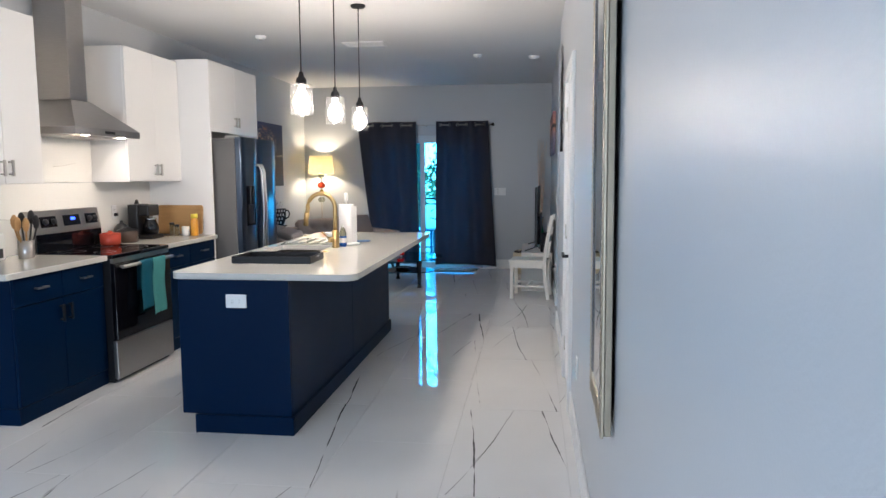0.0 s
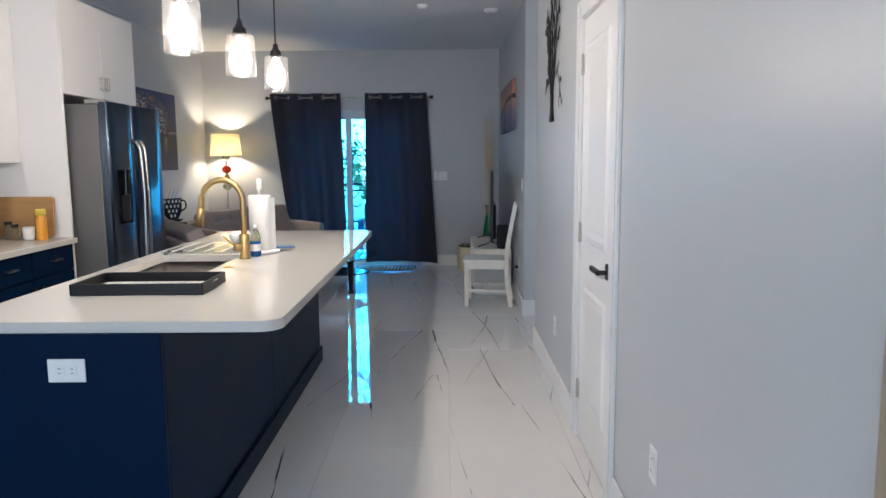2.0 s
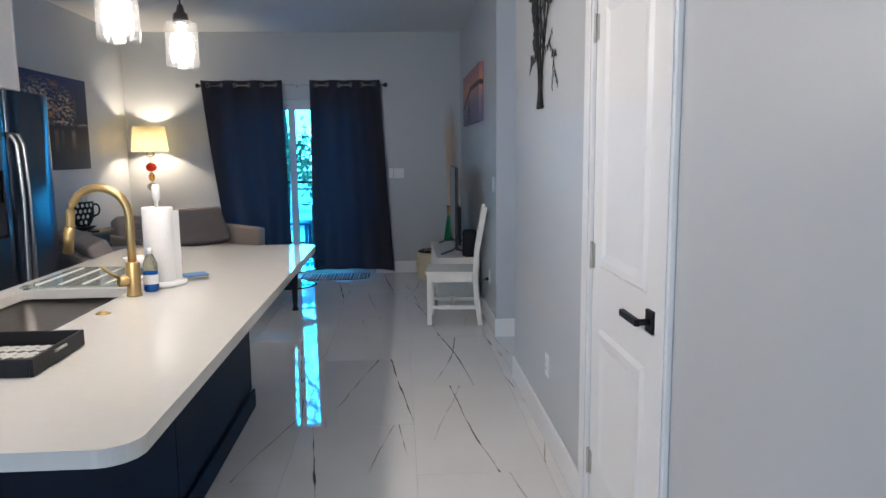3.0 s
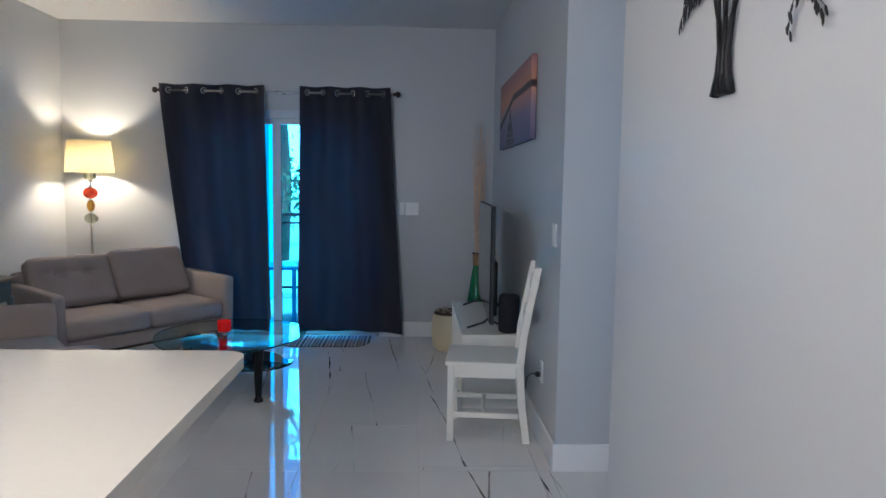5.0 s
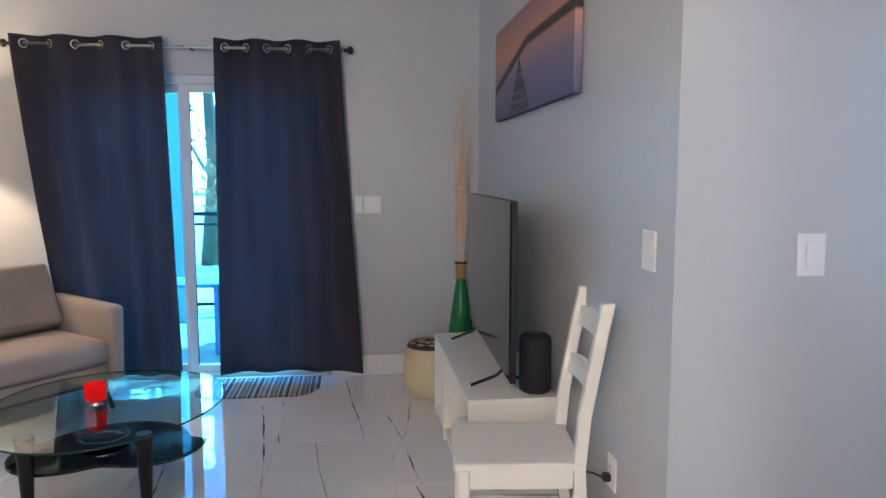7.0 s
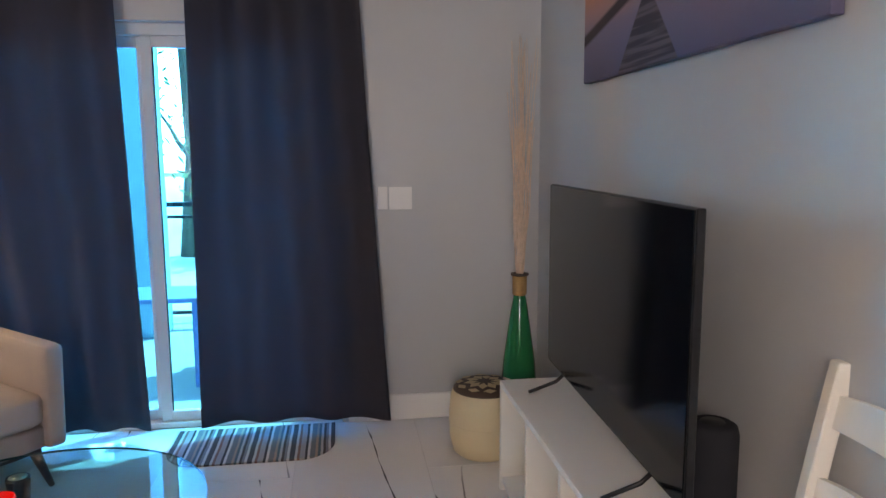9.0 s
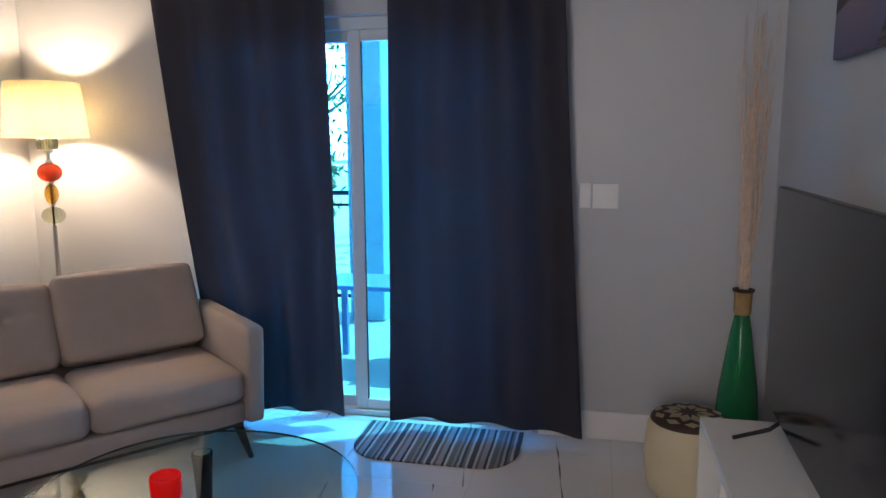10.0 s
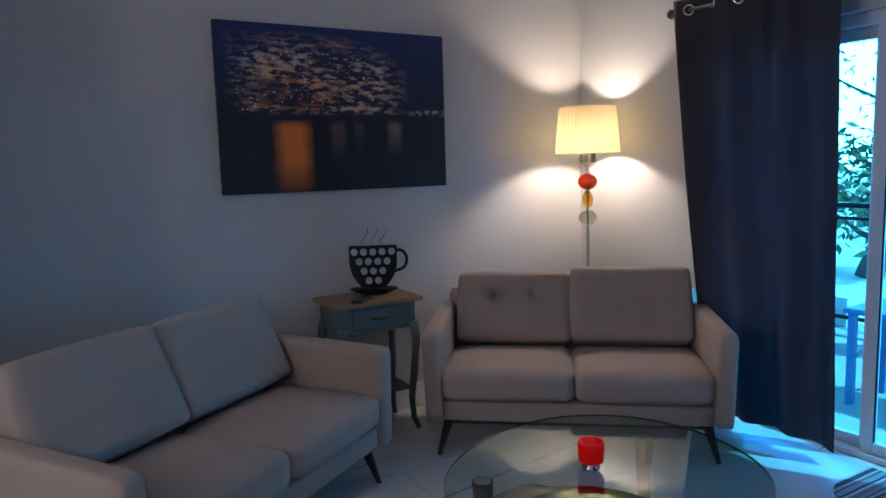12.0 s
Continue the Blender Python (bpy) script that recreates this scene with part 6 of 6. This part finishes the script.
part("jar", bm, M_REDG, cd, "red glass jar")
bottle("glass_dish", -1.80, 9.62, 0.191, [(0, 0), (0.05, 0), (0.09, 0.012), (0.115, 0.03), (0.112, 0.032), (0.085, 0.016), (0, 0.005)], M_CHROME, "small clear glass dish on the lower table shelf", "dish")

# striped mat
bm = bmesh.new()
pts = []
x0, x1, y0, y1 = -1.70, -0.90, 10.77, 11.20
for k in range(13):
    a = radians(180 + 90 * k / 12)
    pts.append((x0 + 0.17 + 0.17 * math.cos(a), y0 + 0.20 + 0.20 * math.sin(a)))
for k in range(13):
    a = radians(270 + 90 * k / 12)
    pts.append((x1 - 0.17 + 0.17 * math.cos(a), y0 + 0.20 + 0.20 * math.sin(a)))
pts += [(x1, y1), (x0, y1)]
prism(bm, [(x + 1.3, y - 11) for x, y in pts], 0.0, 0.009, 0.002)
STR = [(0.05, 0.045, 0.05), (0.05, 0.045, 0.05), (0.42, 0.40, 0.38), (0.20, 0.10, 0.08), (0.28, 0.27, 0.28), (0.28, 0.27, 0.28), (0.03, 0.03, 0.035), (0.50, 0.48, 0.46), (0.13, 0.14, 0.15), (0.13, 0.14, 0.15), (0.30, 0.22, 0.18), (0.06, 0.10, 0.12), (0.34, 0.34, 0.34), (0.05, 0.04, 0.04), (0.16, 0.16, 0.17), (0.46, 0.44, 0.42)]
mt_ = thing("door_mat", (-1.3, 11.0, 0.0005), 0, "striped grey and brown doormat with rounded corners before the patio door", "doormat")
part("mat", bm, striped("striped_weave", STR, 5.2, angle=0.0), mt_)

# curtains and rod
RZ, RY = 2.21, 11.105
rod = thing("curtain_rod", (-1.735, RY, RZ), 0, "dark bronze curtain rod with ball finials and brackets", "curtain rod")
bm = bmesh.new()
tube(bm, [(-1.03, 0, 0), (1.03, 0, 0)], 0.0095, 12)
part("pole", bm, M_NICKEL, rod)
for s in (-1, 1):
    bm = bmesh.new()
    lathe(bm, [(0, -0.005), (0.014, 0), (0.014, 0.008), (0.009, 0.014), (0.024, 0.028), (0.027, 0.042), (0.02, 0.056), (0, 0.062)], 16)
    bmesh.ops.transform(bm, matrix=pose(s * 1.025, 0, 0, 0, s * 90, 0), verts=bm.verts)
    part("finial", bm, M_DWOOD, rod)
for x in (-1.0, 0.05, 1.0):
    bm = bmesh.new()
    tube(bm, [(x, 0.113, 0), (x, 0.0, -0.012)], 0.006, 8)
    lathe(bm, [(0, 0), (0.02, 0), (0.02, 0.004), (0, 0.004)], 14)
    part("bracket", bm, M_DWOOD, rod)


def curtain(tl, tr_, bl, br, folds, label, side):
    c = thing("curtain", ((tl + tr_) / 2, RY, 0), 0, label, "curtain", "patio curtains")
    ox = (tl + tr_) / 2
    bm = bmesh.new()
    nx, nz = folds * 14, 44
    rows = []
    for j in range(nz + 1):
        f = j / nz
        z = 2.265 + (0.068 - 2.265) * f
        row = []
        for i in range(nx + 1):
            u = i / nx
            lin = u + 0.006 * math.sin(2 * math.pi * folds * u + 0.6)
            g = f ** 1.15
            x = (tl + (tr_ - tl) * lin) * (1 - g) + (bl + (br - bl) * lin) * g
            amp = 0.040 * (1 - 0.25 * f) + 0.006 * math.sin(u * 17 + 3)
            y = RY + amp * math.cos(2 * math.pi * folds * u + math.pi + 0.5 * math.sin(f * 3 + u * 4) * f)
            y += 0.006 * math.sin(f * 11 + u * 23) * f
            zz = z + (0.018 * math.sin(u * math.pi) - 0.02 * (u if side > 0 else 1 - u)) * f
            row.append(bm.verts.new((x - ox, y - RY, zz)))
        rows.append(row)
    for a, b in zip(rows, rows[1:]):
        for i in range(nx):
            bm.faces.new((a[i], a[i + 1], b[i + 1], b[i])).smooth = True
    bmesh.ops.solidify(bm, geom=bm.faces[:], thickness=0.002)
    part("cloth", bm, M_CURT, c)
    for k in range(folds * 2):
        u = (k + 0.5) / (folds * 2)
        x = tl + (tr_ - tl) * u
        bm = bmesh.new()
        seg = 24
        rr = [[], [], [], []]
        for s in range(seg):
            a = 2 * math.pi * s / seg
            for q, (rad, w) in enumerate(((0.020, -0.004), (0.029, -0.005), (0.030, 0.005), (0.020, 0.004))):
                rr[q].append(bm.verts.new((w, rad * math.cos(a), rad * math.sin(a))))
        for q in range(4):
            for s in range(seg):
                bm.faces.new((rr[q][s], rr[q][(s + 1) % seg], rr[(q + 1) % 4][(s + 1) % seg], rr[(q + 1) % 4][s])).smooth = True
        bmesh.ops.transform(bm, matrix=Matrix.Translation((x - ox, -0.004, RZ)) @ pose(0, 0, 0, 0, 0, 55 if k % 2 else -55), verts=bm.verts)
        part("grommet", bm, M_CHROME, c)
    return c


curtain(-2.755, -1.845, -2.50, -1.80, 3, "charcoal blackout grommet curtain hanging behind the loveseat", -1)
curtain(-1.535, -0.74, -1.56, -0.615, 3, "charcoal blackout grommet curtain hanging to the floor beside the switch", 1)

# ---- outside ----
tagged(boxes("patio", [(-7, 3.5, YN + 0.16, 14.1, -0.20, -0.04)], M_CONC, bev=0.0), "concrete patio slab", "patio", kind="structure")
tagged(boxes("ground", [(-400, 400, 14.1, 800, -0.5, -0.20), (-400, -7, -60, 14.1, -0.5, -0.20)], M_GRASS, bev=0.0), "grassy ground behind the house", "ground", kind="structure")
tagged(boxes("path", [(-60, 30, 14.1, 60.0, -0.2, -0.17)], M_STUCCO, bev=0.0), "pale sunlit paving under the trees", "pavement", kind="structure")
tagged(boxes("patio_column", [(-2.57, -2.27, 13.35, 13.65, -0.04, 3.0)], M_COLB, bev=0.01), "square stucco patio column with blue daylight put into its colour", "column", kind="structure")
rl = thing("patio_railing", (-1.7, 13.85, -0.04), 0, "dark metal patio railing with thin pickets", "railing")
boxes("top_rail", [(-5.2, 5.2, -0.025, 0.025, 1.02, 1.06)], M_BLKMET, rl, bev=0.003)
boxes("mid_rail", [(-5.2, 5.2, -0.015, 0.015, 0.92, 0.945)], M_BLKMET, rl, bev=0.002)
boxes("bottom_rail", [(-5.2, 5.2, -0.015, 0.015, 0.08, 0.11)], M_BLKMET, rl, bev=0.002)
for k in range(5):
    boxes("post", [(-5.1 + k * 2.55 - 0.025, -5.1 + k * 2.55 + 0.025, -0.024, 0.024, 0, 1.02)], M_BLKMET, rl, bev=0.002)
for k in range(5):
    boxes("low_wall_panel", [(-5.07 + k * 2.55, -5.07 + k * 2.55 + 0.9, 0.028, 0.05, 0.0, 0.0 + 0.25)], M_STUCCO, rl, bev=0.002)

pc = thing("patio_table", (-2.02, 12.25, -0.04), 0, "low blue painted metal patio table", "table")
boxes("tabletop", [(-0.3, 0.3, -0.22, 0.22, 0.55, 0.58)], M_AZURE, pc, bev=0.004)
for x in (-0.26, 0.26):
    for y in (-0.18, 0.18):
        boxes("leg", [(x - 0.02, x + 0.02, y - 0.02, y + 0.02, 0, 0.55)], M_AZURE, pc, bev=0.002)


def patio_chair(x, y, rz, label):
    p = thing("patio_armchair", (x, y, -0.04), rz, label, "outdoor chair", "patio chairs")
    boxes("frame", [(-0.34, -0.27, -0.33, 0.33, 0, 0.60), (0.27, 0.34, -0.33, 0.33, 0, 0.60), (-0.27, 0.27, 0.26, 0.33, 0.2, 0.82), (-0.27, 0.27, -0.33, 0.26, 0.12, 0.28)], M_BROWN, p, bev=0.01)
    for nm, d in (("seat_cushion", (-0.26, 0.26, -0.34, 0.18, 0.285, 0.42)), ("back_cushion", (-0.26, 0.26, 0.12, 0.255, 0.43, 0.85))):
        bm = bmesh.new()
        cushion(bm, *d, 0.04, 0.01)
        part(nm, bm, M_BLUECUSH, p)
    for k in range(14):
        bm = bmesh.new()
        box(bm, -0.343, -0.340, -0.32, 0.32, 0.03 + k * 0.04, 0.05 + k * 0.04)
        box(bm, 0.340, 0.343, -0.32, 0.32, 0.03 + k * 0.04, 0.05 + k * 0.04)
        part("woven_strip", bm, M_NICKEL, p)


patio_chair(-1.35, 12.30, 90, "brown wicker patio armchair with blue cushions")
patio_chair(-2.95, 12.35, -60, "brown wicker patio armchair with blue cushions")

# added glowing sheet, stands in for the overexposed brightness outdoors
tagged(boxes("backdrop", [(-120, 60, 72, 72.2, -0.2, 26)], M_BACKGLOW, bev=0), "glowing sheet added to brighten the distance beyond the trees", "backdrop", kind="structure")


def tree(x, y, h, seed, spread):
    r_ = random.Random(seed)
    t = thing("tree", (x, y, -0.175), 0, ("tall leafy tree with uneven airy crown", "bushy green tree with dense low crown")[seed % 2], "tree", "trees behind the patio")
    bm = bmesh.new()
    tips = []
    tube(bm, [(0, 0, 0), (0.1, 0.05, h * 0.25), (0.0, 0.1, h * 0.55), (0.15, 0.0, h * 0.9)], 0.17, 9, 0.03)
    for k in range(11):
        a, z = r_.uniform(0, 6.28), h * r_.uniform(0.22, 0.85)
        ln = spread * r_.uniform(0.55, 1.0) * (1.1 - 0.5 * z / h)
        p = [(0.05, 0.05, z)]
        for i in range(1, 5):
            f = i / 4
            p.append((ln * f * math.cos(a + 0.2 * f), ln * f * math.sin(a + 0.2 * f), z + ln * 0.55 * f ** 1.3))
        tube(bm, p, 0.05, 6, 0.01)
        tips += p[2:]
    part("trunk", bm, M_BARK, t)
    vs, fs = [], []
    for tx, ty_, tz in tips + [(0.1, 0, h * 0.92), (0, 0.1, h * 0.75)]:
        for _ in range(34):
            q = Vector((r_.gauss(0, 1), r_.gauss(0, 1), r_.gauss(0, 0.8))) * spread * 0.19 + Vector((tx, ty_, tz))
            s = r_.uniform(0.05, 0.11)
            a_, b_2 = Vector((r_.gauss(0, 1), r_.gauss(0, 1), r_.gauss(0, 1))).normalized(), Vector((r_.gauss(0, 1), r_.gauss(0, 1), r_.gauss(0, 1))).normalized()
            n = len(vs)
            vs += [q - a_ * s, q + b_2 * s * 0.45, q + a_ * s, q - b_2 * s * 0.45]
            fs.append((n, n + 1, n + 2, n + 3))
    me = bpy.data.meshes.new("crown")
    me.from_pydata([tuple(v_) for v_ in vs], [], fs)
    me.materials.append(M_LEAF)
    cr_ = new("crown", me)
    cr_.parent = t
    tagged(cr_, kind="stuff")


for i, (x, y, h, s) in enumerate(((-3.2, 19.0, 6.5, 2.4), (-6.5, 22.0, 8.0, 3.0), (-1.0, 24.0, 7.0, 2.6), (-9.5, 18.5, 6.0, 2.4), (-4.9, 17.2, 1.9, 1.0), (-2.2, 18.6, 2.0, 1.1), (-7.4, 16.6, 1.8, 1.0))):
    tree(x, y, h, i + 3, s)

# ---- floor tiles ----
tile_mesh = {}


def tile(x0, x1, y0, y1):
    key = (round(x1 - x0, 3), round(y1 - y0, 3))
    if key not in tile_mesh:
        bm = bmesh.new()
        w, l, g = key[0] / 2 - 0.001, key[1] / 2 - 0.001, 0.0012
        lo = [bm.verts.new((sx * w, sy * l, -0.003)) for sx, sy in ((-1, -1), (1, -1), (1, 1), (-1, 1))]
        mid = [bm.verts.new((sx * w, sy * l, -g)) for sx, sy in ((-1, -1), (1, -1), (1, 1), (-1, 1))]
        hi = [bm.verts.new((sx * (w - g), sy * (l - g), 0)) for sx, sy in ((-1, -1), (1, -1), (1, 1), (-1, 1))]
        bm.faces.new(hi)
        for a, b in ((lo, mid), (mid, hi)):
            for k in range(4):
                bm.faces.new((a[k], a[(k + 1) % 4], b[(k + 1) % 4], b[k]))
        me = bpy.data.meshes.new("tile")
        bm.to_mesh(me)
        bm.free()
        me.materials.append(M_TILE)
        tile_mesh[key] = me
    ob = new("tile", tile_mesh[key])
    ob.parent = floor
    ob.location = ((x0 + x1) / 2, (y0 + y1) / 2, 0)


def clipped(x0, x1, y0, y1, rx0, rx1, ry0, ry1):
    a, b, c, d = max(x0, rx0), min(x1, rx1), max(y0, ry0), min(y1, ry1)
    if b - a > 0.02 and d - c > 0.02:
        tile(a, b, c, d)


for i in range(-5, 4):
    x0 = -1.08 + 0.6 * i
    for j in range(-9, 5):
        y0 = 7.60 + 1.2 * j + (0.6 if i % 2 else 0.0)
        clipped(x0, x0 + 0.6, y0, y0 + 1.2, XW, XE if i < 3 else XE, YS, 8.143)
        clipped(x0, x0 + 0.6, y0, y0 + 1.2, XW, XL, 8.143, YN + 0.05)
for i in range(2, 7):
    x0 = -1.08 + 0.6 * i
    for j in range(-2, 3):
        y0 = 7.60 + 1.2 * j + (0.6 if i % 2 else 0.0)
        clipped(x0, x0 + 0.6, y0, y0 + 1.2, XE, 2.4, 7.12, 8.143)
